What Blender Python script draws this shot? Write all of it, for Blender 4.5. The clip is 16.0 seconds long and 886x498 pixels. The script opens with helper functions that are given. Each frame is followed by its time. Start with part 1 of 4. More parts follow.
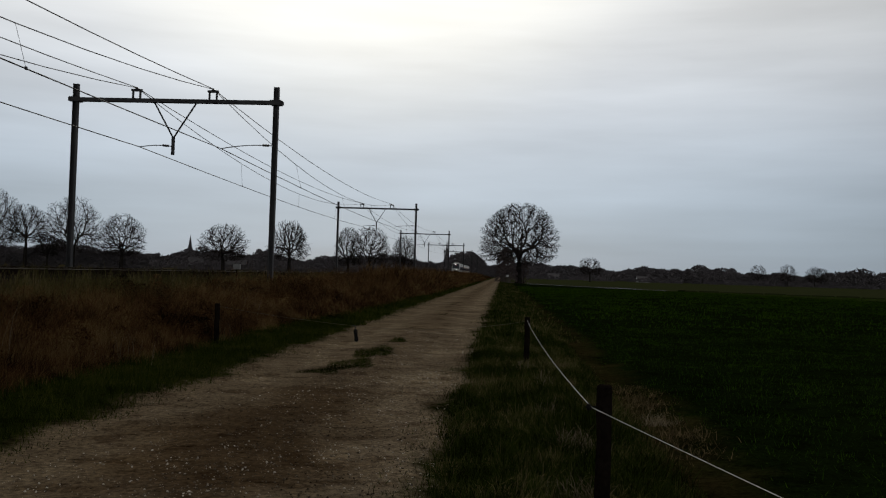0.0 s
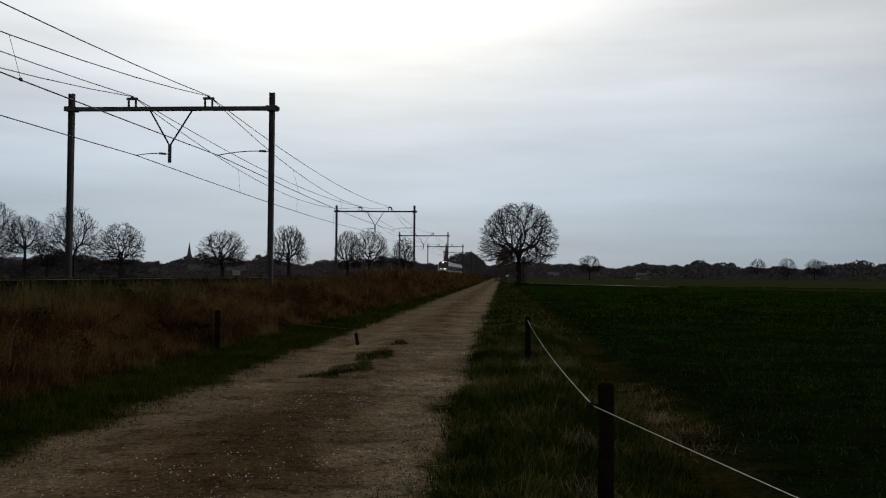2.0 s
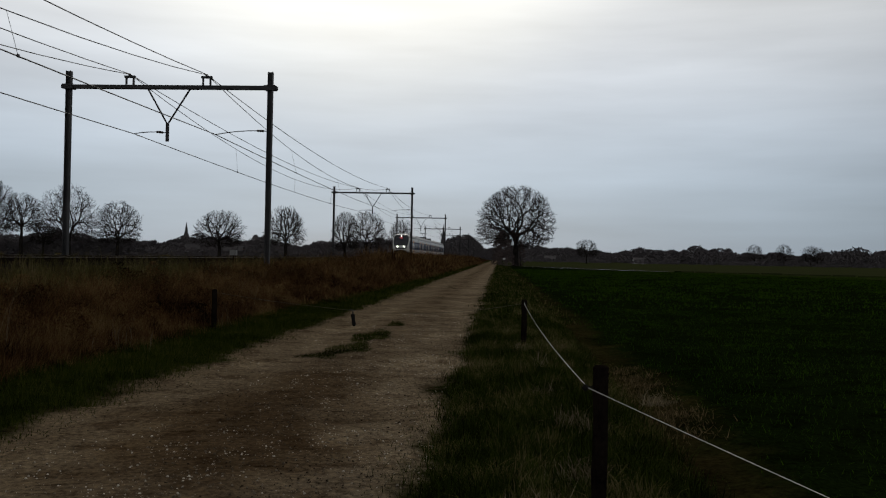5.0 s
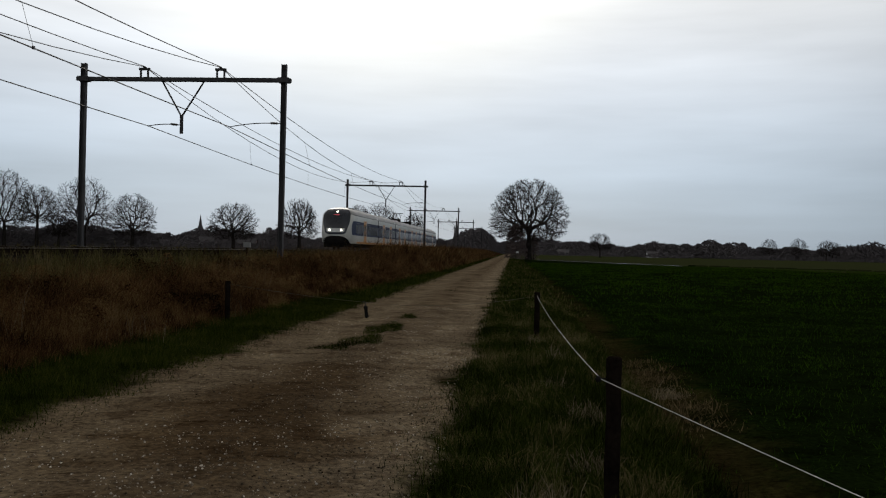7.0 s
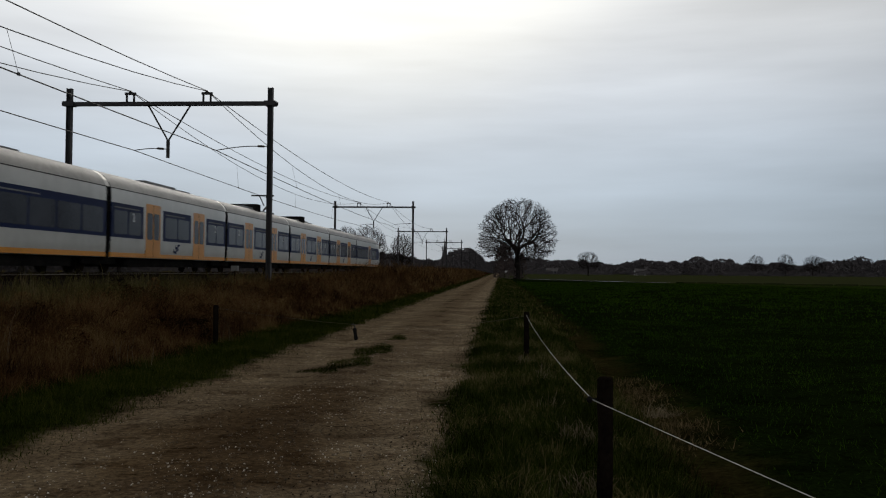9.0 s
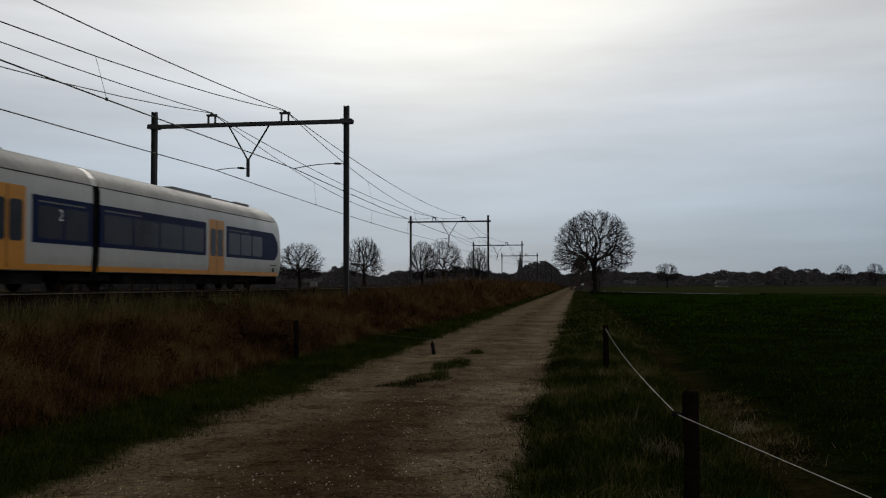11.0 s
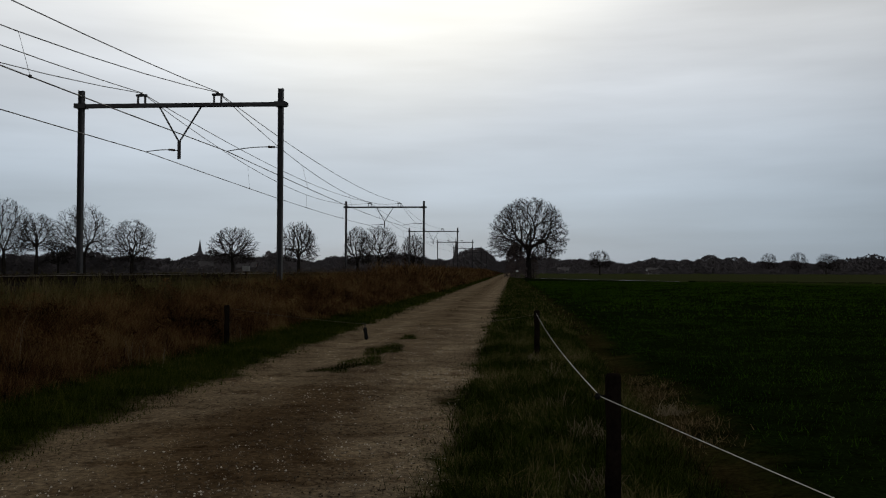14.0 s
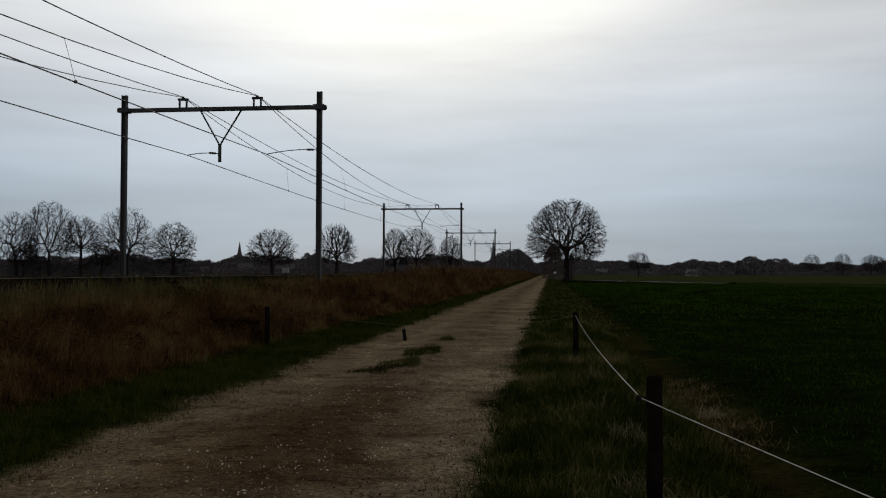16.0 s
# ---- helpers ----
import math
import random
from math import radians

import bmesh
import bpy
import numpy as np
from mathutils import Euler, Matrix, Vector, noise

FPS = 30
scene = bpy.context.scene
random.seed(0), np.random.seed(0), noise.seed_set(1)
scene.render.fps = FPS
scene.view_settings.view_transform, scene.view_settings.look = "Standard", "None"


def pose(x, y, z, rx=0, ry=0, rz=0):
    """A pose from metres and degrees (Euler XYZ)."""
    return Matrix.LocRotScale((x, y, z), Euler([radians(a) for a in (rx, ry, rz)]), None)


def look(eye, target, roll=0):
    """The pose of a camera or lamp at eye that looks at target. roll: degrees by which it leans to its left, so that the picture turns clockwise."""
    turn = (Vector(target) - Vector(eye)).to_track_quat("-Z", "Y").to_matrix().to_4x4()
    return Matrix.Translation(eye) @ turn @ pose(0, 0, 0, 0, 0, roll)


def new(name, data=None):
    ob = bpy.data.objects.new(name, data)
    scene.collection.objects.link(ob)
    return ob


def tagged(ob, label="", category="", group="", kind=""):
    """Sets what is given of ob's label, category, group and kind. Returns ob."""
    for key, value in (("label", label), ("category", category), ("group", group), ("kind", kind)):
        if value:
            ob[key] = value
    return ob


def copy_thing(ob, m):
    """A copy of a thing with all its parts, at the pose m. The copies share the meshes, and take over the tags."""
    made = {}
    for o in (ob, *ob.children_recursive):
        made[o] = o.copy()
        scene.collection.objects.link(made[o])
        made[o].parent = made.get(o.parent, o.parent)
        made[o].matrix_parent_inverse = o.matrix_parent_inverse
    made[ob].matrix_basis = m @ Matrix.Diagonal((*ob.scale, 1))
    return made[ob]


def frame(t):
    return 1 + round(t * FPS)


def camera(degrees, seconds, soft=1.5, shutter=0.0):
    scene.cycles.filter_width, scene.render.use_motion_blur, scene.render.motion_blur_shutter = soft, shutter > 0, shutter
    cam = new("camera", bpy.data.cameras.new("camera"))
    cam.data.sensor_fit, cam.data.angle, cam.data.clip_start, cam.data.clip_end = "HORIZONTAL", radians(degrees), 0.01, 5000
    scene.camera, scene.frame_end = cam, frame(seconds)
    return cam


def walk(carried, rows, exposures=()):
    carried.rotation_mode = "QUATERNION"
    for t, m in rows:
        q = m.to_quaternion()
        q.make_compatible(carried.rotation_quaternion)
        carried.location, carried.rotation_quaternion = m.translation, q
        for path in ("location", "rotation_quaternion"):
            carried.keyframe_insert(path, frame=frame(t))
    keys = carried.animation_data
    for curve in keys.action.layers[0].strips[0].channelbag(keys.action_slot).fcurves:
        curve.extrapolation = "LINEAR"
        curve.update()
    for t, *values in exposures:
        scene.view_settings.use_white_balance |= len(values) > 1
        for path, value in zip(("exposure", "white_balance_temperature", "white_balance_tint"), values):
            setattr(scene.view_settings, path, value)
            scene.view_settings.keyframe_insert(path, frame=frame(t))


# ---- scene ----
cam = camera(52.48, 16.0, soft=1.15, shutter=0.2)
PATH = [
    (0.0, pose(-0.005, -0.011, 1.808, 91.550, -1.767, 3.769)),
    (0.5, pose(-0.010, -0.015, 1.802, 91.790, -1.679, 4.104)),
    (1.0, pose(0.000, -0.016, 1.797, 91.546, -1.681, 4.278)),
    (1.5, pose(-0.005, -0.017, 1.805, 90.418, -0.802, 3.776)),
    (2.0, pose(0.002, -0.009, 1.812, 91.634, -0.422, 3.756)),
    (2.5, pose(-0.004, -0.012, 1.812, 91.458, -0.604, 4.132)),
    (3.0, pose(-0.001, -0.016, 1.810, 91.718, -0.627, 4.405)),
    (3.5, pose(0.018, -0.014, 1.811, 92.507, -1.253, 3.392)),
    (4.0, pose(0.007, -0.010, 1.812, 91.242, -0.661, 3.357)),
    (4.2, pose(0.002, -0.027, 1.817, 90.860, -0.964, 3.198)),
    (6.3, pose(0.005, -0.003, 1.776, 90.170, -0.911, 3.888)),
    (6.5, pose(0.010, 0.012, 1.791, 89.578, -0.783, 3.678)),
    (7.0, pose(0.004, 0.004, 1.783, 90.068, -1.283, 4.399)),
    (7.5, pose(0.003, 0.007, 1.785, 91.173, -0.854, 4.197)),
    (8.0, pose(0.003, -0.009, 1.792, 91.560, -0.637, 3.915)),
    (8.2, pose(0.002, -0.003, 1.792, 91.344, -0.631, 3.683)),
    (10.3, pose(-0.004, 0.020, 1.803, 91.848, 0.612, 4.757)),
    (10.5, pose(-0.042, 0.004, 1.800, 92.477, 1.216, 7.281)),
    (11.0, pose(-0.023, 0.020, 1.796, 92.248, 0.154, 8.485)),
    (11.5, pose(-0.021, 0.035, 1.789, 91.968, 0.308, 7.392)),
    (12.0, pose(-0.006, 0.038, 1.788, 92.053, 0.177, 5.643)),
    (12.5, pose(-0.008, 0.024, 1.785, 91.622, 0.740, 5.617)),
    (13.0, pose(-0.013, 0.016, 1.779, 90.280, -0.258, 6.291)),
    (13.5, pose(0.000, 0.007, 1.782, 91.316, -0.553, 5.074)),
    (14.0, pose(0.028, 0.018, 1.778, 91.362, -0.206, 4.389)),
    (14.5, pose(0.030, 0.013, 1.778, 91.286, -0.240, 3.774)),
    (15.0, pose(0.017, 0.001, 1.776, 91.351, -0.229, 4.615)),
    (15.5, pose(0.004, -0.024, 1.787, 91.191, -0.160, 6.744)),
    (16.0, pose(0.011, -0.016, 1.778, 91.455, -0.180, 6.771)),
]
EXPOSURES = [(0.0, 0.0), (0.5, -0.05), (1.0, 0.0), (1.5, 0.05), (2.0, 0.12), (2.5, 0.02), (3.5, 0.02), (4.0, -0.12), (4.2, -0.1),
             (6.3, 0.15), (6.5, 0.15), (7.0, 0.27), (7.5, 0.1), (8.2, 0.05), (10.3, 0.05), (10.5, 0.03), (11.0, -0.06), (12.0, -0.06),
             (12.5, -0.1), (13.0, 0.08), (13.5, 0.2), (14.0, 0.0), (15.0, 0.0), (15.5, 0.08), (16.0, 0.0)]
walk(cam, PATH, EXPOSURES)

# ---- sky, sun and exposure ----

SUN_DIR = Vector((-0.14, 0.88, 0.46)).normalized()


def build_world():
    w = bpy.data.worlds.new("overcast_sky")
    scene.world = w
    w.use_nodes = True
    nt = w.node_tree
    nt.nodes.clear()
    nd, ln = nt.nodes.new, nt.links.new
    tc = nd("ShaderNodeTexCoord")
    sep = nd("ShaderNodeSeparateXYZ")
    ln(tc.outputs["Generated"], sep.inputs[0])
    ramp = nd("ShaderNodeValToRGB")
    ramp.color_ramp.interpolation = "B_SPLINE"
    stops = [(0.0, (0.175, 0.235, 0.30)), (0.05, (0.22, 0.28, 0.35)), (0.14, (0.365, 0.415, 0.475)),
             (0.22, (0.52, 0.545, 0.575)), (0.30, (0.65, 0.655, 0.645)), (0.42, (0.58, 0.575, 0.56)), (0.65, (0.31, 0.305, 0.295)), (1.0, (0.23, 0.225, 0.22))]
    while len(ramp.color_ramp.elements) < len(stops):
        ramp.color_ramp.elements.new(0.5)
    for e, (p, c) in zip(ramp.color_ramp.elements, stops):
        e.position, e.color = p, (*c, 1)
    ln(sep.outputs["Z"], ramp.inputs[0])
    # the veiled sun brightens the cloud layer round its direction
    dot = nd("ShaderNodeVectorMath")
    dot.operation = "DOT_PRODUCT"
    dot.inputs[1].default_value = SUN_DIR
    ln(tc.outputs["Generated"], dot.inputs[0])
    glow = nd("ShaderNodeMapRange")
    glow.interpolation_type = "SMOOTHSTEP"
    for k, v in zip(("From Min", "From Max", "To Min", "To Max"), (0.93, 1.0, 0.0, 1.0)):
        glow.inputs[k].default_value = v
    ln(dot.outputs["Value"], glow.inputs["Value"])
    # long flat streaks of cloud
    mp = nd("ShaderNodeMapping")
    mp.inputs["Scale"].default_value = (1.1, 1.1, 9.0)
    ln(tc.outputs["Generated"], mp.inputs[0])
    nz = nd("ShaderNodeTexNoise")
    nz.inputs["Scale"].default_value = 2.2
    nz.inputs["Detail"].default_value = 5
    nz.inputs["Roughness"].default_value = 0.5
    ln(mp.outputs[0], nz.inputs["Vector"])
    cl = nd("ShaderNodeMapRange")
    for k, v in zip(("From Min", "From Max", "To Min", "To Max"), (0.3, 0.7, 0.86, 1.12)):
        cl.inputs[k].default_value = v
    ln(nz.outputs["Fac"], cl.inputs["Value"])
    mul = nd("ShaderNodeMix")
    mul.data_type, mul.blend_type = "RGBA", "MULTIPLY"
    mul.inputs["Factor"].default_value = 1.0
    ln(ramp.outputs["Color"], mul.inputs["A"])
    ln(cl.outputs["Result"], mul.inputs["B"])
    tint = nd("ShaderNodeMix")
    tint.data_type, tint.blend_type = "RGBA", "ADD"
    tint.inputs["B"].default_value = (0.16, 0.14, 0.08, 1)
    ln(glow.outputs["Result"], tint.inputs["Factor"])
    ln(mul.outputs["Result"], tint.inputs["A"])
    # away from the sun the cloud is thicker and greyer
    back = nd("ShaderNodeMapRange")
    back.interpolation_type = "SMOOTHSTEP"
    for k, v in zip(("From Min", "From Max", "To Min", "To Max"), (0.74, 1.0, 0.86, 1.42)):
        back.inputs[k].default_value = v
    ahead = nd("ShaderNodeVectorMath")
    ahead.operation = "DOT_PRODUCT"
    ahead.inputs[1].default_value = Vector((-0.156, 0.988, 0.0))
    ln(tc.outputs["Generated"], ahead.inputs[0])
    ln(ahead.outputs["Value"], back.inputs["Value"])
    dim = nd("ShaderNodeMix")
    dim.data_type, dim.blend_type = "RGBA", "MULTIPLY"
    dim.inputs["Factor"].default_value = 1.0
    ln(tint.outputs["Result"], dim.inputs["A"])
    ln(back.outputs["Result"], dim.inputs["B"])
    sky = nd("ShaderNodeTexSky")
    sky.sky_type, sky.sun_disc = "NISHITA", False
    sky.sun_elevation = math.asin(SUN_DIR.z)
    sky.sun_rotation = math.atan2(SUN_DIR.x, SUN_DIR.y)
    b1, b2, add = nd("ShaderNodeBackground"), nd("ShaderNodeBackground"), nd("ShaderNodeAddShader")
    b1.inputs["Strength"].default_value = 0.95
    b2.inputs["Strength"].default_value = 0.006
    ln(dim.outputs["Result"], b1.inputs["Color"])
    ln(sky.outputs[0], b2.inputs["Color"])
    ln(b1.outputs[0], add.inputs[0])
    ln(b2.outputs[0], add.inputs[1])
    out = nd("ShaderNodeOutputWorld")
    ln(add.outputs[0], out.inputs["Surface"])


build_world()
sun = new("sun", bpy.data.lights.new("sun", "SUN"))
sun.data.energy, sun.data.angle, sun.data.color = 0.5, radians(25), (1.0, 0.95, 0.88)
sun.matrix_world = look(SUN_DIR * 100, (0, 0, 0))


# ---- materials ----
def ramp_into(nt, fac, stops, interp="LINEAR"):
    r = nt.nodes.new("ShaderNodeValToRGB")
    r.color_ramp.interpolation = interp
    while len(r.color_ramp.elements) < len(stops):
        r.color_ramp.elements.new(0.5)
    for e, (p, c) in zip(r.color_ramp.elements, stops):
        e.position, e.color = p, (*c, 1)
    nt.links.new(fac, r.inputs[0])
    return r.outputs["Color"]


def noise_fac(nt, vec, scale, detail=4, rough=0.55):
    n = nt.nodes.new("ShaderNodeTexNoise")
    n.inputs["Scale"].default_value, n.inputs["Detail"].default_value = scale, detail
    n.inputs["Roughness"].default_value = rough
    nt.links.new(vec, n.inputs["Vector"])
    return n.outputs["Fac"]


def calc(nt, op, a, b):
    m = nt.nodes.new("ShaderNodeMath")
    m.operation = op
    for i, v in enumerate((a, b)):
        if isinstance(v, (int, float)):
            m.inputs[i].default_value = v
        else:
            nt.links.new(v, m.inputs[i])
    return m.outputs[0]


def mixed(nt, fac, a, b, blend="MIX"):
    m = nt.nodes.new("ShaderNodeMix")
    m.data_type, m.blend_type = "RGBA", blend
    for sock, v in ((m.inputs["Factor"], fac), (m.inputs["A"], a), (m.inputs["B"], b)):
        if isinstance(v, (int, float)):
            sock.default_value = v
        elif isinstance(v, tuple):
            sock.default_value = (*v, 1)
        else:
            nt.links.new(v, sock)
    return m.outputs["Result"]


def start(name, rough=0.8, metal=0.0, spec=0.3):
    m = bpy.data.materials.new(name)
    m.use_nodes = True
    nt = m.node_tree
    b = nt.nodes["Principled BSDF"]
    b.inputs["Roughness"].default_value, b.inputs["Metallic"].default_value = rough, metal
    b.inputs["Specular IOR Level"].default_value = spec
    return m, nt, b


def bumped(nt, b, height, strength, dist):
    n = nt.nodes.new("ShaderNodeBump")
    n.inputs["Strength"].default_value, n.inputs["Distance"].default_value = strength, dist
    nt.links.new(height, n.inputs["Height"])
    nt.links.new(n.outputs[0], b.inputs["Normal"])


def matt(nt, b, colour):
    """A wholly matt surface, for leaves and soil."""
    d = nt.nodes.new("ShaderNodeBsdfDiffuse")
    nt.links.new(colour, d.inputs["Color"])
    nt.links.new(d.outputs[0], nt.nodes["Material Output"].inputs["Surface"])
    nt.nodes.remove(b)
    return d


def surface(name, c0, c1, scale, rough=0.8, metal=0.0, spec=0.3, bump=0.2, dist=0.01, fine=12.0, dull=False):
    """A surface whose colour drifts between two tones at two scales."""
    m, nt, b = start(name, rough, metal, spec)
    pos = nt.nodes.new("ShaderNodeTexCoord").outputs["Object"]
    big, small = noise_fac(nt, pos, scale), noise_fac(nt, pos, scale * fine)
    both = calc(nt, "ADD", calc(nt, "MULTIPLY", big, 0.6), calc(nt, "MULTIPLY", small, 0.4))
    col = ramp_into(nt, both, [(0.38, c0), (0.62, c1)])
    if dull:
        b = matt(nt, b, col)
    else:
        nt.links.new(col, b.inputs["Base Color"])
    if bump:
        bumped(nt, b, small, bump, dist)
    return m


def blade_material(name, stops, rough=1.0, spread=0.9):
    m, nt, b = start(name, rough, 0.0, 0.02)
    g = nt.nodes.new("ShaderNodeNewGeometry")
    wide, close = noise_fac(nt, g.outputs["Position"], 0.45, 3), noise_fac(nt, g.outputs["Position"], 2.2, 3)
    spot = calc(nt, "MULTIPLY", calc(nt, "SUBTRACT", calc(nt, "ADD", wide, close), 1.0), spread)
    f = calc(nt, "ADD", calc(nt, "ADD", calc(nt, "MULTIPLY", g.outputs["Random Per Island"], 0.5), 0.25), spot)
    matt(nt, b, ramp_into(nt, f, stops))
    return m


def glowing(name, colour, strength):
    m, nt, b = start(name, 0.3)
    b.inputs["Base Color"].default_value = (*colour, 1)
    b.inputs["Emission Color"].default_value, b.inputs["Emission Strength"].default_value = (*colour, 1), strength
    return m


def ground_material():
    m, nt, b = start("soil_and_turf", 1.0, 0.0, 0.02)
    pos = nt.nodes.new("ShaderNodeNewGeometry").outputs["Position"]
    sep = nt.nodes.new("ShaderNodeSeparateXYZ")
    nt.links.new(pos, sep.inputs[0])
    x, y = sep.outputs["X"], sep.outputs["Y"]
    n1, n2 = noise_fac(nt, pos, 0.55, 5), noise_fac(nt, pos, 5.0, 4)
    wob = calc(nt, "ADD", calc(nt, "MULTIPLY", calc(nt, "SUBTRACT", n1, 0.5), 1.7), calc(nt, "MULTIPLY", calc(nt, "SUBTRACT", n2, 0.5), 0.5))
    xx = calc(nt, "ADD", x, wob)
    f = calc(nt, "DIVIDE", calc(nt, "ADD", xx, 24.0), 32.0)
    at = lambda v: (v + 24.0) / 32.0
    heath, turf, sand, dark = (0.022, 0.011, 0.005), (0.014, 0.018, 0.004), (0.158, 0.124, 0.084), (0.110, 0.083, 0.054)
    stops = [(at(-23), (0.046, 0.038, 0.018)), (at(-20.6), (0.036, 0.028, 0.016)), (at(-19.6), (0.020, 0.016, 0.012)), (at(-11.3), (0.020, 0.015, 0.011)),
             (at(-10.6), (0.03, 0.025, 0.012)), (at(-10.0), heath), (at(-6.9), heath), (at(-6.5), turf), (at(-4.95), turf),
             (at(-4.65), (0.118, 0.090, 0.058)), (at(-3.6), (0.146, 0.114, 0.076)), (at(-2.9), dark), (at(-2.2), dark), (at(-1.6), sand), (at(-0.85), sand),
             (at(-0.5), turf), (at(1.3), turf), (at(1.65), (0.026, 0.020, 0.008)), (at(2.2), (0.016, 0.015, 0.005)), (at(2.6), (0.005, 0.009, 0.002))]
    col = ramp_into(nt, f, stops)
    # stones and damp spots
    grit = noise_fac(nt, pos, 16.0, 6, 0.75)
    col = mixed(nt, 1.0, col, ramp_into(nt, grit, [(0.36, (0.48, 0.45, 0.42)), (0.5, (1, 1, 1)), (0.64, (1.6, 1.57, 1.48))]), "MULTIPLY")
    blot = noise_fac(nt, pos, 0.45, 5, 0.6)
    col = mixed(nt, 1.0, col, ramp_into(nt, blot, [(0.3, (0.62, 0.60, 0.58)), (0.55, (1.05, 1.05, 1.05)), (0.75, (1.25, 1.25, 1.22))]), "MULTIPLY")
    patch = noise_fac(nt, pos, 1.9, 4, 0.6)
    col = mixed(nt, 1.0, col, ramp_into(nt, patch, [(0.36, (0.62, 0.58, 0.54)), (0.48, (1, 1, 1)), (0.64, (1.12, 1.12, 1.10))]), "MULTIPLY")
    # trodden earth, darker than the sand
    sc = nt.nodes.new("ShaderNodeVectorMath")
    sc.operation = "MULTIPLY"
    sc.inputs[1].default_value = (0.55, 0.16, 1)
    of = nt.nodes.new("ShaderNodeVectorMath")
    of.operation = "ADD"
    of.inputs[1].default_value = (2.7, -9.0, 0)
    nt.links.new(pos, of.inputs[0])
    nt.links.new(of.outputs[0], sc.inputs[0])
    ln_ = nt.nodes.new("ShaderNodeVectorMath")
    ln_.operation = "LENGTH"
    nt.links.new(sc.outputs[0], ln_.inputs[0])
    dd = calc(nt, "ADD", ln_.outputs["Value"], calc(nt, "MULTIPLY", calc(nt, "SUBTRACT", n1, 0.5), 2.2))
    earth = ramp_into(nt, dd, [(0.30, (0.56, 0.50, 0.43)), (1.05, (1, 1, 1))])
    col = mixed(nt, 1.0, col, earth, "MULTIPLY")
    # short dry cracks and ruts across the track
    fl = nt.nodes.new("ShaderNodeVectorMath")
    fl.operation = "MULTIPLY"
    fl.inputs[1].default_value = (1.3, 3.6, 1)
    nt.links.new(pos, fl.inputs[0])
    rut = noise_fac(nt, fl.outputs[0], 1.5, 5, 0.68)
    col = mixed(nt, 1.0, col, ramp_into(nt, rut, [(0.33, (0.42, 0.39, 0.36)), (0.405, (1, 1, 1)), (0.70, (1.1, 1.1, 1.1))]), "MULTIPLY")
    # the meadow behind the crop field
    far = calc(nt, "MULTIPLY", calc(nt, "GREATER_THAN", calc(nt, "ADD", y, calc(nt, "MULTIPLY", x, 2.2)), 216.0), calc(nt, "GREATER_THAN", x, 0.3))
    col = mixed(nt, far, col, mixed(nt, blot, (0.020, 0.026, 0.009), (0.038, 0.040, 0.017)))
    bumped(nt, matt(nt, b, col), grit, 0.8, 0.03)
    return m


M_GROUND = ground_material()
# wide spread and near-black stop paint the heath's deep shade as dark blotches
M_DRY = blade_material("dry_grass", [(0.20, (0.006, 0.004, 0.002)), (0.40, (0.046, 0.022, 0.009)), (0.60, (0.112, 0.057, 0.023)), (0.85, (0.18, 0.120, 0.048))], spread=1.5)
M_OLIVE = blade_material("olive_grass", [(0.2, (0.035, 0.035, 0.010)), (0.5, (0.085, 0.075, 0.025)), (0.85, (0.16, 0.125, 0.06))])
M_GREEN = blade_material("green_grass", [(0.2, (0.006, 0.011, 0.001)), (0.5, (0.024, 0.032, 0.004)), (0.75, (0.050, 0.056, 0.009)), (0.95, (0.08, 0.07, 0.025))])
M_TUSSOCK = blade_material("rough_grass", [(0.2, (0.006, 0.009, 0.001)), (0.47, (0.020, 0.029, 0.004)), (0.68, (0.044, 0.053, 0.011)), (0.90, (0.15, 0.115, 0.055))], spread=1.4)
M_STRAW = blade_material("straw", [(0.2, (0.09, 0.07, 0.04)), (0.8, (0.26, 0.21, 0.14))])
M_WITHERED = blade_material("withered_grass", [(0.2, (0.045, 0.032, 0.016)), (0.8, (0.20, 0.142, 0.075))])
M_CROP = blade_material("winter_crop", [(0.15, (0.006, 0.018, 0.001)), (0.5, (0.024, 0.054, 0.002)), (0.9, (0.046, 0.084, 0.004))])
M_BARK = surface("bark", (0.012, 0.010, 0.009), (0.032, 0.027, 0.024), 1.5, 0.95, bump=0.5, dist=0.03, dull=True)
# bare twigs, with the aerial haze put in as a paler, greyer colour
M_HAZED_WOODS = surface("hazed_bare_woods", (0.062, 0.056, 0.058), (0.115, 0.102, 0.104), 0.05, 1.0, bump=0, dull=True)
M_TWIGS = surface("fine_twigs", (0.062, 0.048, 0.046), (0.115, 0.088, 0.082), 0.6, 1.0, bump=0, dull=True)
M_STEEL = surface("weathered_steel", (0.030, 0.029, 0.031), (0.060, 0.057, 0.058), 0.8, 0.7, 0.3, bump=0.15, dist=0.003, fine=20)
M_PORC = surface("glazed_insulator", (0.03, 0.022, 0.02), (0.05, 0.04, 0.035), 3, 0.3, bump=0)
M_WIRE = surface("oxidised_copper", (0.030, 0.028, 0.027), (0.055, 0.05, 0.047), 0.5, 0.6, 0.6, bump=0)
M_RAIL = surface("rail_steel", (0.009, 0.006, 0.004), (0.020, 0.014, 0.010), 1.5, 0.9, bump=0.1, dist=0.003, dull=True)
M_RAILTOP = surface("polished_rail_gleam", (0.11, 0.09, 0.075), (0.24, 0.21, 0.18), 0.25, 0.8, 0.0, spec=0.15, bump=0)
M_SLEEPER = surface("concrete_sleeper", (0.013, 0.010, 0.008), (0.030, 0.025, 0.021), 2.0, 0.9, bump=0.3, dist=0.004, dull=True)
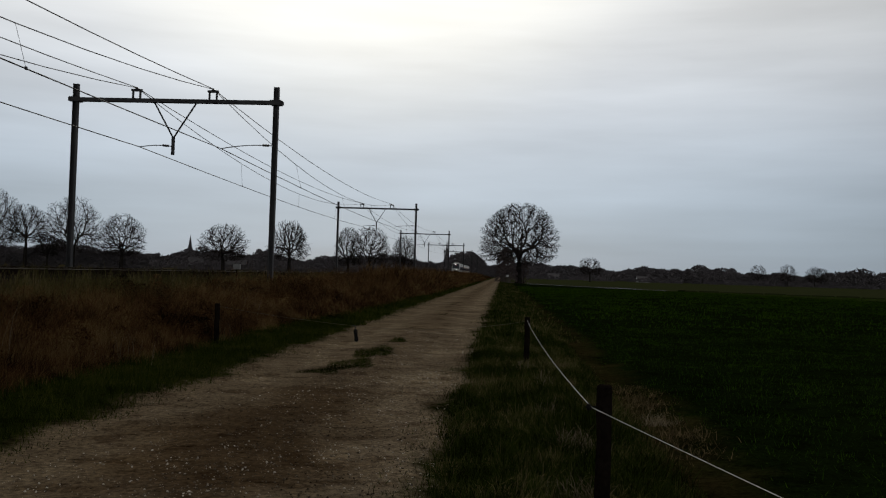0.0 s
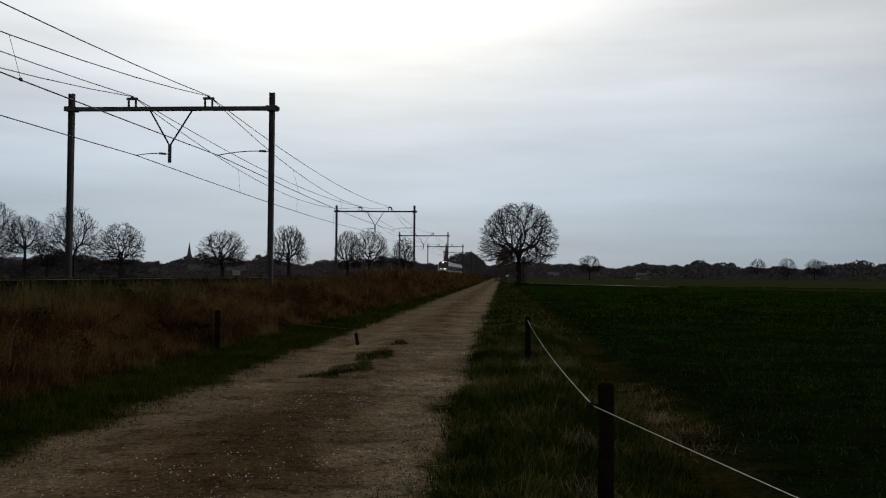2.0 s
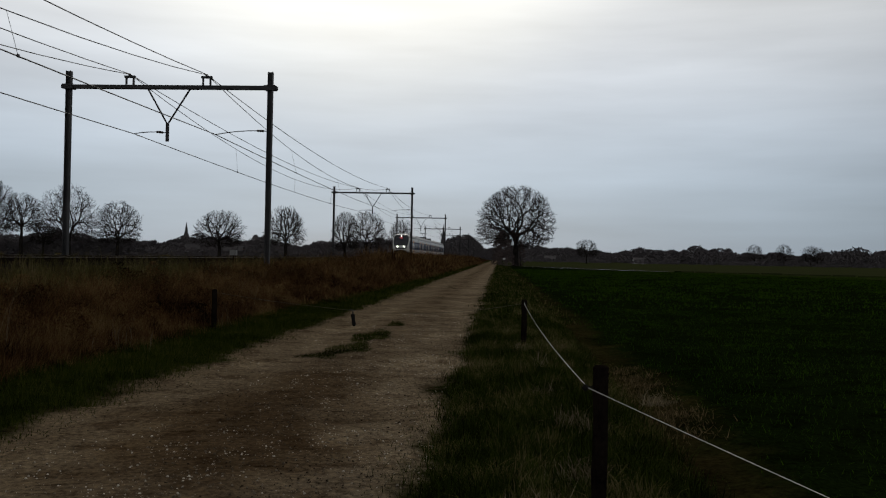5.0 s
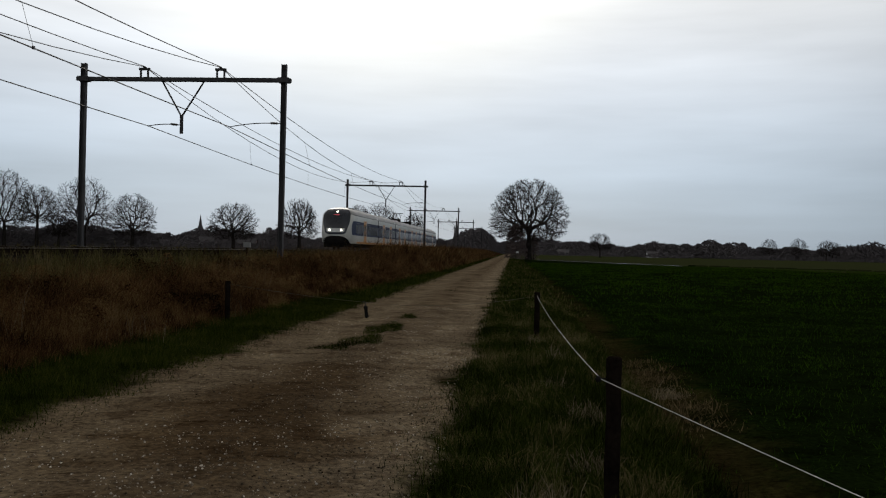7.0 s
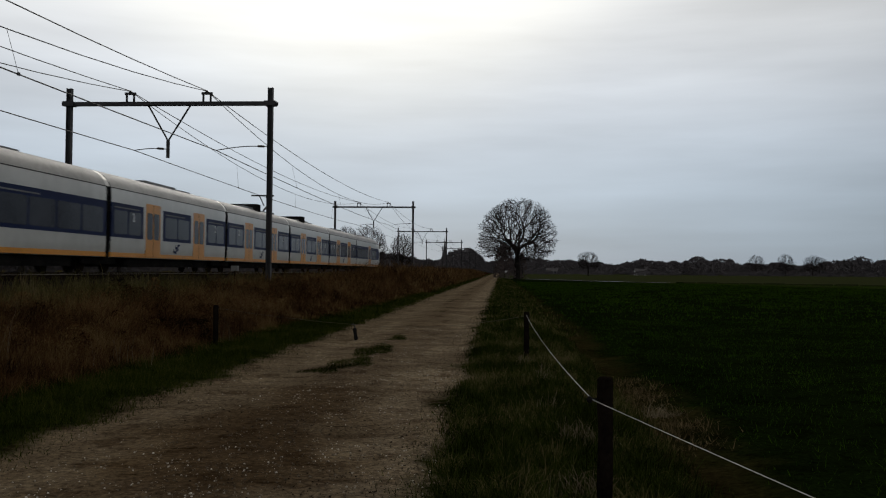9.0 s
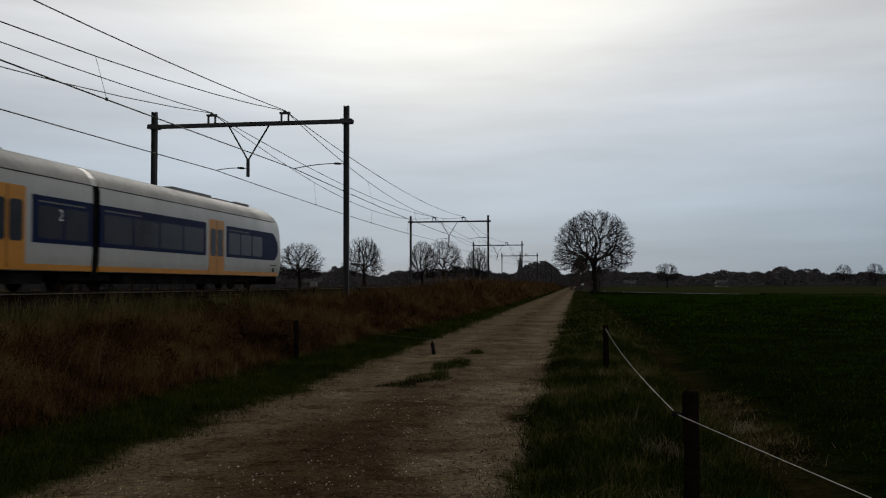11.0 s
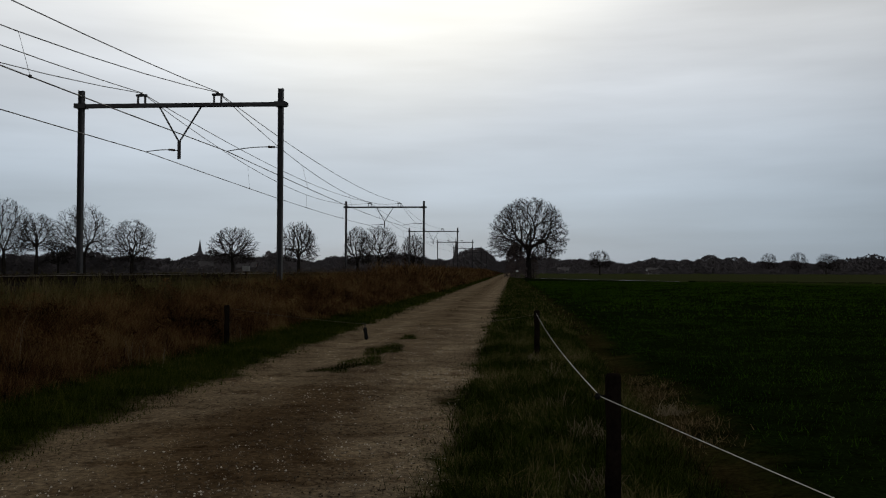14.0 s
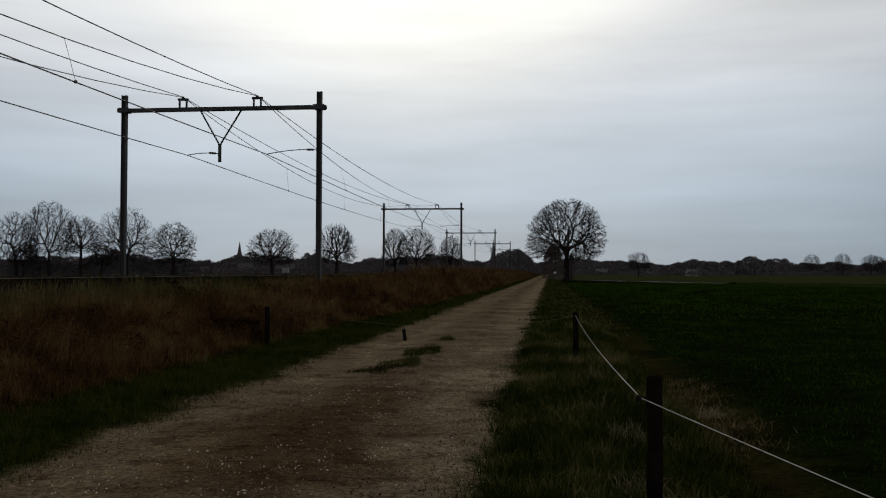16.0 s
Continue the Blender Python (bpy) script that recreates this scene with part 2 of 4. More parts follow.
M_STONE = blade_material("pebbles", [(0.22, (0.022, 0.016, 0.011)), (0.45, (0.09, 0.072, 0.05)), (0.62, (0.21, 0.175, 0.13)), (0.82, (0.58, 0.53, 0.45))], 0.85)
M_POST = surface("creosoted_post", (0.004, 0.003, 0.003), (0.015, 0.011, 0.008), 4.0, 0.9, bump=0.7, dist=0.006, fine=9, dull=True)
M_ROPE = surface("white_fence_cord", (0.58, 0.57, 0.53), (0.80, 0.78, 0.74), 20, 0.7, bump=0, dull=True)
M_TWINE = surface("grey_fence_cord", (0.10, 0.095, 0.07), (0.20, 0.18, 0.14), 20, 0.8, bump=0, dull=True)
M_RUBBER = surface("black_rubber", (0.008, 0.008, 0.008), (0.02, 0.019, 0.018), 3, 0.8, bump=0.1, dist=0.003, dull=True)
M_WHITE = surface("train_white_paint", (0.44, 0.43, 0.395), (0.55, 0.54, 0.50), 0.25, 0.3, spec=0.5, bump=0, fine=7)
M_ROOF = surface("sooty_roof_paint", (0.125, 0.123, 0.12), (0.215, 0.212, 0.205), 0.5, 0.5, spec=0.4, bump=0.1, dist=0.004)
M_BLUE = surface("train_blue_paint", (0.0025, 0.0085, 0.046), (0.0042, 0.0125, 0.062), 0.4, 0.45, spec=0.05, bump=0)
M_YELLOW = surface("train_yellow_paint", (0.50, 0.19, 0.006), (0.62, 0.25, 0.012), 0.4, 0.3, spec=0.25, bump=0)
M_GLASS = surface("tinted_glass", (0.008, 0.009, 0.016), (0.026, 0.026, 0.036), 1.2, 0.15, spec=0.12, bump=0)
M_SCREEN = surface("windscreen_glass", (0.008, 0.010, 0.015), (0.020, 0.024, 0.032), 0.8, 0.18, spec=0.5, bump=0)
M_BLACK = surface("underframe_black", (0.006, 0.006, 0.006), (0.022, 0.020, 0.018), 1.0, 0.8, bump=0.2, dist=0.01, dull=True)
M_GREY = surface("grey_panel", (0.12, 0.12, 0.115), (0.20, 0.20, 0.19), 2, 0.6, bump=0.1, dist=0.002)
M_SIGN = surface("white_sign", (0.45, 0.45, 0.43), (0.62, 0.62, 0.60), 3, 0.5, bump=0)
M_NUMERAL = surface("white_lettering", (0.72, 0.72, 0.70), (0.82, 0.82, 0.80), 3, 0.5, bump=0)
M_LAMP = glowing("headlight_glass", (1.0, 0.93, 0.80), 9.0)
M_LED = glowing("red_display", (0.9, 0.10, 0.12), 0.18)
M_BRICK = surface("house_brick", (0.12, 0.07, 0.05), (0.22, 0.14, 0.11), 0.3, 0.9, bump=0.1)
M_RENDERED = surface("pale_wall", (0.40, 0.40, 0.40), (0.55, 0.55, 0.55), 0.3, 0.9, bump=0.1)
M_SLATE = surface("roof_slate", (0.035, 0.032, 0.034), (0.07, 0.062, 0.062), 0.4, 0.8, bump=0.1)
M_PANE = surface("dark_pane", (0.02, 0.022, 0.026), (0.04, 0.043, 0.05), 1, 0.15, spec=0.6, bump=0)
M_WATER = surface("ditch_water", (0.02, 0.022, 0.02), (0.03, 0.03, 0.026), 0.4, 0.06, spec=0.6, bump=0)


# ---- mesh helpers ----
class Geo:
    """Collects vertices and faces for one mesh."""

    def __init__(self):
        self.v, self.f = [], []

    def add(self, verts, faces):
        o = len(self.v)
        self.v.extend(tuple(p) for p in verts)
        self.f.extend(tuple(i + o for i in q) for q in faces)
        return self

    def box(self, x0, x1, y0, y1, z0, z1, c=0.0):
        """A box; c cuts its upright edges."""
        if c <= 0:
            ring = [(x0, y0), (x1, y0), (x1, y1), (x0, y1)]
        else:
            ring = [(x0 + c, y0), (x1 - c, y0), (x1, y0 + c), (x1, y1 - c), (x1 - c, y1), (x0 + c, y1), (x0, y1 - c), (x0, y0 + c)]
        n = len(ring)
        vs = [(x, y, z0) for x, y in ring] + [(x, y, z1) for x, y in ring]
        fs = [(i, (i + 1) % n, n + (i + 1) % n, n + i) for i in range(n)] + [tuple(range(n - 1, -1, -1)), tuple(range(n, 2 * n))]
        return self.add(vs, fs)

    def tube(self, path, radii, n=6, cap=True):
        path = [Vector(p) for p in path]
        if isinstance(radii, (int, float)):
            radii = [radii] * len(path)
        vs, fs = [], []
        for i, p in enumerate(path):
            d = (path[min(i + 1, len(path) - 1)] - path[max(i - 1, 0)]).normalized()
            a = d.cross((0, 0, 1) if abs(d.z) < 0.9 else (1, 0, 0)).normalized()
            b = d.cross(a)
            for k in range(n):
                t = 2 * math.pi * k / n
                vs.append(p + (a * math.cos(t) + b * math.sin(t)) * radii[i])
        for i in range(len(path) - 1):
            for k in range(n):
                fs.append((i * n + k, i * n + (k + 1) % n, (i + 1) * n + (k + 1) % n, (i + 1) * n + k))
        if cap:
            fs += [tuple(range(n - 1, -1, -1)), tuple(range((len(path) - 1) * n, len(path) * n))]
        return self.add(vs, fs)

    def prism(self, poly, lo, hi, axis):
        """A polygon given in the two other axes, in their order, drawn out along one axis."""
        put = (lambda a, b, t: (t, a, b)) if axis == 0 else (lambda a, b, t: (a, t, b)) if axis == 1 else (lambda a, b, t: (a, b, t))
        n = len(poly)
        vs = [put(a, b, lo) for a, b in poly] + [put(a, b, hi) for a, b in poly]
        fs = [(i, (i + 1) % n, n + (i + 1) % n, n + i) for i in range(n)] + [tuple(range(n - 1, -1, -1)), tuple(range(n, 2 * n))]
        return self.add(vs, fs)


def part(name, geo, material, parent=None, label="", smooth=False):
    me = bpy.data.meshes.new(name)
    me.from_pydata(geo.v, [], geo.f)
    me.materials.append(material)
    if smooth:
        me.shade_smooth()
    ob = new(name, me)
    if len(geo.f) < 60000 and not smooth:
        bm = bmesh.new()
        bm.from_mesh(me)
        bmesh.ops.recalc_face_normals(bm, faces=bm.faces)
        bm.to_mesh(me)
        bm.free()
    ob.parent = parent
    if label:
        ob["label"] = label
    return ob


def empty(name, x=0, y=0, z=0, rz=0):
    ob = new(name)
    ob.matrix_basis = pose(x, y, z, 0, 0, rz)
    return ob


# ---- ground ----
PROFILE_X = [-4000, -26, -21.8, -19.9, -19.0, -11.3, -10.5, -8.6, -6.7, -5.6, -4.8, -3.8, -2.6, -1.4, -0.6, 0.3, 1.2, 1.9, 2.7, 4000]
PROFILE_Z = [0, 0, 0.85, 0.95, 1.36, 1.36, 0.80, 0.36, 0.06, 0.04, 0.0, -0.02, 0.03, -0.02, 0.0, 0.06, 0.03, -0.08, 0.0, 0]


def ground_z(x, y):
    x, y = np.asarray(x, float), np.asarray(y, float)
    near = np.exp(-np.maximum(np.abs(x + 3) - 8, 0) / 4)
    road = ((x > -4.6) & (x < -0.7)) | ((x > -19) & (x < -11.4))
    bump = np.sin(1.3 * x + 0.7 * y) * np.sin(0.9 * y - 1.7 * x) + 0.6 * np.sin(3.1 * x + 1.1) * np.sin(2.3 * y + x) + 0.4 * np.sin(5.7 * y - 4.3 * x)
    return np.interp(x, PROFILE_X, PROFILE_Z) + bump * near * np.where(road, 0.006, 0.03) * np.exp(-np.maximum(y - 25, 0) / 15)


def steps(*runs):
    out = []
    for a, b, d in runs:
        out.extend(np.arange(a, b, d).tolist())
    return out


def build_ground():
    xs = steps((-4000, -400, 900), (-400, -60, 60), (-60, -28, 8), (-28, -12, 1.0), (-12, 4, 0.2), (4, 12, 1), (12, 60, 8), (60, 400, 60), (400, 4001, 900))
    ys = steps((-600, -60, 90), (-60, 0, 6), (0, 40, 0.25), (40, 90, 1.5), (90, 240, 8), (240, 800, 40), (800, 4701, 500))
    gx, gy = np.meshgrid(xs, ys)
    gz = ground_z(gx, gy)
    w, h = len(xs), len(ys)
    g = Geo()
    g.v = np.stack([gx, gy, gz], -1).reshape(-1, 3).tolist()
    i = np.arange(w * h).reshape(h, w)
    g.f = np.stack([i[:-1, :-1], i[:-1, 1:], i[1:, 1:], i[1:, :-1]], -1).reshape(-1, 4).tolist()
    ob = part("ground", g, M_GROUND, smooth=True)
    tagged(ob, "sandy farm track between dark turf, heath bank and a green field", "ground", kind="structure")


build_ground()


def build_ditch():
    g = Geo()
    pts = [(3.4, 207.5), (12, 187), (20, 169), (28, 152)]
    for k, (x, y) in enumerate(pts):
        wd = 1.6 if k < 3 else 0.9
        g.v += [(x - wd * 0.4, y - wd, 0.05), (x + wd * 0.4, y + wd, 0.05)]
    g.f = [(2 * i, 2 * i + 2, 2 * i + 3, 2 * i + 1) for i in range(3)]
    tagged(part("ditch_water", g, M_WATER), "narrow strip of standing water at the field edge", "ditch", kind="structure")
    g = Geo()
    g.v += [(70, 126, 0.05), (70.6, 128, 0.05), (84, 112, 0.05), (84.6, 114, 0.05)]
    g.f = [(0, 2, 3, 1)]
    tagged(part("ditch_water", g, M_WATER), "narrow strip of standing water at the field edge", "ditch", kind="structure")
    g = Geo()
    for k in range(14):
        x, y = 29 + k * 3.0, 150 - k * 1.8
        g.box(x, x + 3.05, y, y + 0.8, -0.1, 0.22 + 0.05 * math.sin(k * 2.1))
    tagged(part("earth_bank", g, M_GROUND), "low dark earth bank along the field ditch", "bank", kind="structure")


build_ditch()


# ---- railway ----
TRACKS = (-13.05, -16.95)
RAIL_Z = 1.60


def rail_profile(cx):
    p = [(-0.07, 0), (0.07, 0), (0.07, 0.015), (0.015, 0.035), (0.015, 0.125), (0.036, 0.135), (0.036, 0.17), (-0.036, 0.17), (-0.036, 0.135), (-0.015, 0.125), (-0.015, 0.035), (-0.07, 0.015)]
    return [(cx + a, RAIL_Z - 0.17 + b) for a, b in p]


def sleeper_mesh():
    g = Geo()
    poly = [(-0.14, 0), (0.14, 0), (0.10, 0.16), (-0.10, 0.16)]
    n = 4
    vs = [(-1.25, a, b) for a, b in poly] + [(-0.3, a, b * 0.8) for a, b in poly] + [(0.3, a, b * 0.8) for a, b in poly] + [(1.25, a, b) for a, b in poly]
    fs = [(3, 2, 1, 0), (12, 13, 14, 15)]
    for s in range(3):
        fs += [(s * n + i, s * n + (i + 1) % n, (s + 1) * n + (i + 1) % n, (s + 1) * n + i) for i in range(n)]
    g.add(vs, fs)
    return g


def build_tracks():
    base = sleeper_mesh()
    shared = None
    for cx in TRACKS:
        track = empty("railway_track", cx, 0, 0)
        tagged(track, "straight rusty railway track on a low ballast bank", "railway track", "tracks")
        for s in (-0.7525, 0.7525):
            r = part("rail", Geo().prism(rail_profile(s), -360, 640, 1), M_RAIL, track)
            # the matt pale band paints the gleam, lapping down the nearest rail's side
            side = 0.008 if cx > -14 and s > 0 else 0.0
            part("running_band", Geo().box(s - 0.037, s + 0.037, -360, 640, RAIL_Z + 0.0004 - side, RAIL_Z + 0.0012), M_RAILTOP, r, "polished top of the rail, its gleam in the pale colour")
        rest = Geo()
        for k in range(-590, 1060):
            y = k * 0.6
            if 14 < y < 80:
                if shared is None:
                    ob = part("sleeper", base, M_SLEEPER, track)
                    shared = ob.data
                else:
                    ob = new("sleeper", shared)
                    ob.parent = track
                ob.location = (0, y, RAIL_Z - 0.33)
            else:
                rest.box(-1.25, 1.25, y - 0.13, y + 0.13, RAIL_Z - 0.33, RAIL_Z - 0.175)
        far = part("sleepers_in_the_distance", rest, M_SLEEPER, track)
        far["kind"] = "stuff"


build_tracks()

SPAN, FIRST = 67.2, 40.4
LEFT_POST, RIGHT_POST = -20.03, -10.56
HANG_X, ARM_X = (-17.14, -13.53), (-16.94, -13.09)


def h_beam(g, x, y, z0, z1, w=0.225, d=0.24):
    t = 0.03
    g.box(x - w / 2, x - w / 2 + t, y - d / 2, y + d / 2, z0, z1)
    g.box(x + w / 2 - t, x + w / 2, y - d / 2, y + d / 2, z0, z1)
    g.box(x - w / 2 + t, x + w / 2 - t, y - 0.015, y + 0.015, z0, z1)
    return g


def build_portal():
    """One overhead-line portal over both tracks, at y = 0."""
    p = empty("overhead_line_portal", -15.3, FIRST, 0)
    tagged(p, "dark steel overhead line portal spanning two tracks", "catenary portal", "overhead line portals")
    ox = 15.3
    for x in (LEFT_POST + ox, RIGHT_POST + ox):
        q = part("post", h_beam(Geo(), x, 0, 0.55, 10.10), M_STEEL, p)
        part("foot_plate", Geo().box(x - 0.28, x + 0.28, -0.28, 0.28, 0.62, 1.12, 0.05), M_SLEEPER, q, "concrete foundation block")
        for d in (-0.19, 0.136):
            part("clamp", Geo().box(x - 0.26, x + 0.26, d, d + 0.054, 9.26, 9.485), M_STEEL, q)
    g = Geo()
    a, b = LEFT_POST + ox - 0.32, RIGHT_POST + ox + 0.32
    g.box(a, b, -0.13, -0.10, 9.29, 9.455).box(a, b, 0.10, 0.13, 9.29, 9.455)
    g.box(a + 0.5, b - 0.5, -0.10, 0.10, 9.44, 9.465)
    part("beam", g, M_STEEL, p)
    for x in HANG_X:
        g, x = Geo(), x + ox
        g.box(x - 0.2, x - 0.14, -0.06, 0.06, 9.455, 9.86).box(x + 0.14, x + 0.2, -0.06, 0.06, 9.455, 9.86)
        g.box(x - 0.25, x + 0.25, -0.07, 0.07, 9.80, 9.90)
        q = part("wire_support", g, M_STEEL, p)
        part("insulator", Geo().tube([(x, 0, 9.90), (x, 0, 9.93), (x, 0, 9.95), (x, 0, 9.99)], [0.05, 0.09, 0.05, 0.04], 8), M_PORC, q)
    for x in (-16.28, -14.30):
        part("strut", Geo().tube([(x + ox, 0, 9.3), (-15.33 + ox, 0, 7.66)], 0.04, 6), M_STEEL, p)
    part("drop_tube", Geo().box(-15.40 + ox, -15.26 + ox, -0.06, 0.06, 6.88, 7.72, 0.02), M_STEEL, p)
    for x0, z0, x1 in ((-15.40, 7.28, ARM_X[0]), (RIGHT_POST - 0.14, 7.40, ARM_X[1])):
        pts = []
        for k in range(7):
            t = k / 6
            pts.append((x0 + (x1 - x0) * t + ox, 0, z0 + (7.22 - z0) * t ** 1.6 + 0.05 * math.sin(t * math.pi)))
        arm = part("registration_arm", Geo().tube(pts, 0.022, 5), M_STEEL, p)
        u = Vector(pts[1]) - Vector(pts[0])
        c = Vector(pts[0]) + u.normalized() * 0.28
        prof = [(-0.17, 0.03), (-0.12, 0.06), (-0.06, 0.045), (0.0, 0.06), (0.06, 0.045), (0.12, 0.06), (0.17, 0.03)]
        part("insulator", Geo().tube([c + u.normalized() * s for s, _ in prof], [r for _, r in prof], 8), M_PORC, arm)
    return p


portal = build_portal()
for k in (-1, 1, 2, 3, 4, 5):
    copy_thing(portal, pose(-15.3, FIRST + SPAN * k, 0))


def build_wires():
    for side in (0, 1):
        hang, arm = HANG_X[side], ARM_X[side]
        feed, mess, cont = [], [], []
        for k in range(-1, 5):
            y0 = FIRST + SPAN * k
            for j in range(16):
                u = j / 16 * 2 - 1
                y = y0 + SPAN * j / 16
                low_f, low_m = (8.80, 7.75) if k < 0 else (9.15, 8.05)
                feed.append((hang - 0.02, y, low_f + (9.98 - low_f) * u * u))
                mess.append((hang + 0.02, y, low_m + (9.95 - low_m) * u * u))
                cont.append((arm - 0.20 + 0.20 * math.cos(math.pi * (y - FIRST) / SPAN), y, 6.98 + 0.25 * u * u))
        for name, pts, r, lab in (("feeder_wire", feed, 0.020, "sagging bare feeder wire along the railway"),
                                  ("messenger_wire", mess, 0.018, "sagging messenger wire carrying the contact wire"),
                                  ("contact_wire", cont, 0.022, "taut overhead contact wire above the rails")):
            w = part(name, Geo().tube(pts, r, 5), M_WIRE)
            tagged(w, lab, "overhead wire", "overhead wires")
            if name == "contact_wire":
                for k in range(len(pts)):
                    if k % 16 in (4, 8, 12):
                        a, b = Vector(cont[k]), Vector(mess[k])
                        part("dropper", Geo().tube([a, b], 0.007, 4), M_WIRE, w)
                        part("clip", Geo().box(a.x - 0.02, a.x + 0.02, a.y - 0.05, a.y + 0.05, a.z - 0.03, a.z + 0.06), M_WIRE, w)


build_wires()


def build_trackside():
    box = empty("cable_box", -10.62, 35.4, 0.74)
    tagged(box, "small pale trackside cabinet on a post", "trackside box")
    part("post", Geo().tube([(0, 0, -0.1), (0, 0, 0.98)], 0.022, 6), M_RAIL, box)
    part("cabinet", Geo().box(-0.14, 0.14, -0.09, 0.09, 0.98, 1.18, 0.02), M_GREY, box)
    for s in (-0.08, 0.12):
        part("bent_rod", Geo().tube([(s, 0, 1.17), (s + 0.03, 0, 1.26), (s + 0.10, 0, 1.36)], 0.010, 5), M_RAIL, box)
    sign = empty("field_marker", 1.2, 204, 0)
    tagged(sign, "small white marker plate on a short post", "marker")
    part("post", Geo().tube([(0, 0, -0.1), (0, 0, 1.6)], 0.03, 6), M_STEEL, sign)
    part("plate", Geo().box(-0.27, 0.27, -0.08, -0.052, 1.5, 1.86), M_SIGN, sign)


build_trackside()


# ---- the train ----
TRAIN_LEN = 98.6
GAPS = (18.3, 33.65, 49.0, 64.35, 79.7)
SIDE_Z = (0.62, 0.80, 1.10, 2.90, 3.20, 3.42, 3.68, 3.90, 4.06, 4.15, 4.18)
SIDE_W = (1.34, 1.39, 1.42, 1.42, 1.42, 1.39, 1.28, 1.08, 0.80, 0.45, 0.0)
FACE_Z = (0.30, 0.62, 1.0, 1.6, 2.3, 2.9, 3.3, 3.6, 3.85, 4.05, 4.18)
FACE_S = (0.22, 0.12, 0.03, 0.0, 0.14, 0.38, 0.66, 0.96, 1.32, 1.80, 2.8)


def half_width(z):
    return float(np.interp(z, SIDE_Z, SIDE_W))


def face_point(x, z, off=0.0):
    """A point of the rounded nose; off lifts it off the skin, forwards and outwards."""
    w = max(half_width(z), 1e-4)
    u = max(-1.0, min(1.0, x / w))
    s = float(np.interp(z, FACE_Z, FACE_S)) + float(np.interp(z, (1.0, 3.5), (0.56, 0.20))) * abs(u) ** 4.4
    return (x + off * u * 0.8, s - off, z + (off * 0.4 if z > 2.9 else 0))


def nose_mesh(lo, hi):
    """The skin of the rounded nose between two heights."""
    g = Geo()
    zs = [0.62, 0.8, 1.0, 1.2, 1.4, 1.6, 1.8, 2.0, 2.2, 2.4, 2.6, 2.8, 3.0, 3.15, 3.3, 3.42, 3.54, 3.66, 3.78, 3.88, 3.97, 4.05, 4.11, 4.15, 4.175]
    zs = [z for z in zs if lo <= z <= hi]
    us = [-1, -0.96, -0.88, -0.76, -0.6, -0.4, -0.2, 0, 0.2, 0.4, 0.6, 0.76, 0.88, 0.96, 1]
    row = len(us) + 2
    for z in zs:
        w = half_width(z)
        g.v.append((-w, 4.2, z))
        g.v += [face_point(u * w, z) for u in us]
        g.v.append((w, 4.2, z))
    for i in range(len(zs) - 1):
        for k in range(row - 1):
            g.f.append((i * row + k, i * row + k + 1, (i + 1) * row + k + 1, (i + 1) * row + k))
    return g


def face_patch(rows, off=0.012, cols=12):
    """A panel on the nose from rows of (z, left x, right x)."""
    g = Geo()
    for z, a, b in rows:
        for k in range(cols + 1):
            g.v.append(face_point(a + (b - a) * k / cols, z, off))
    n = cols + 1
    for i in range(len(rows) - 1):
        for k in range(cols):
            g.f.append((i * n + k, i * n + k + 1, (i + 1) * n + k + 1, (i + 1) * n + k))
    return g


def shell(y0, y1):
    """The white side walls of a car."""
    g = Geo()
    ring = [(w, z) for z, w in zip(SIDE_Z, SIDE_W)]
    poly = [(w, z) for w, z in ring[:6]]
    for s in (1, -1):
        vs = [(s * w, y, z) for y in (y0, y1) for w, z in poly]
        n = len(poly)
        g.add(vs, [(i, i + 1, n + i + 1, n + i) for i in range(n - 1)])
    g.add([(-1.335, y0, 0.62), (1.335, y0, 0.62), (1.34, y1, 0.62), (-1.34, y1, 0.62)], [(0, 1, 2, 3)])
    return g


def roof(y0, y1):
    g = Geo()
    ring = [(w, z) for z, w in zip(SIDE_Z, SIDE_W)][5:]
    prof = ring + [(-w, z) for w, z in ring[-2::-1]]
    n = len(prof)
    for y in (y0, y1):
        g.v += [(x, y, z) for x, z in prof]
    g.f = [(i, i + 1, n + i + 1, n + i) for i in range(n - 1)]
    for y in (y0, y1):
        g.add([(x, y, z) for x, z in prof], [tuple(range(n))])
    return g


def side_panel(poly, s, x0=1.40, x1=1.428):
    return Geo().prism(poly, s * x0, s * x1, 0)


def rounded(y0, y1, z0, z1, r=0.06):
    return [(y0 + r, z0), (y1 - r, z0), (y1, z0 + r), (y1, z1 - r), (y1 - r, z1), (y0 + r, z1), (y0, z1 - r), (y0, z0 + r)]


def class_number(train, y, s):
    c = bpy.data.curves.new("class_number", "FONT")
    c.body, c.size, c.extrude = "2", 0.50, 0.002
    ob = new("class_number", c)
    c.materials.append(M_NUMERAL)
    ob.parent = train
    ob.matrix_basis = pose(s * 1.436, y, 2.15, 90, 0, 90 * s)
    return ob


def add_door(train, y0, y1, s):
    d = part("door", side_panel(rounded(y0, y1, 0.68, 3.02, 0.05), s, 1.40, 1.426), M_YELLOW, train, "yellow sliding double door")
    mid = (y0 + y1) / 2
    for a, b in ((y0 + 0.14, mid - 0.08), (mid + 0.08, y1 - 0.14)):
        part("pane", side_panel(rounded(a, b, 1.45, 2.62, 0.08), s, 1.42, 1.432), M_GLASS, d)
    part("seam", side_panel([(mid - 0.012, 0.70), (mid + 0.012, 0.70), (mid + 0.012, 3.0), (mid - 0.012, 3.0)], s, 1.42, 1.430), M_RUBBER, d)


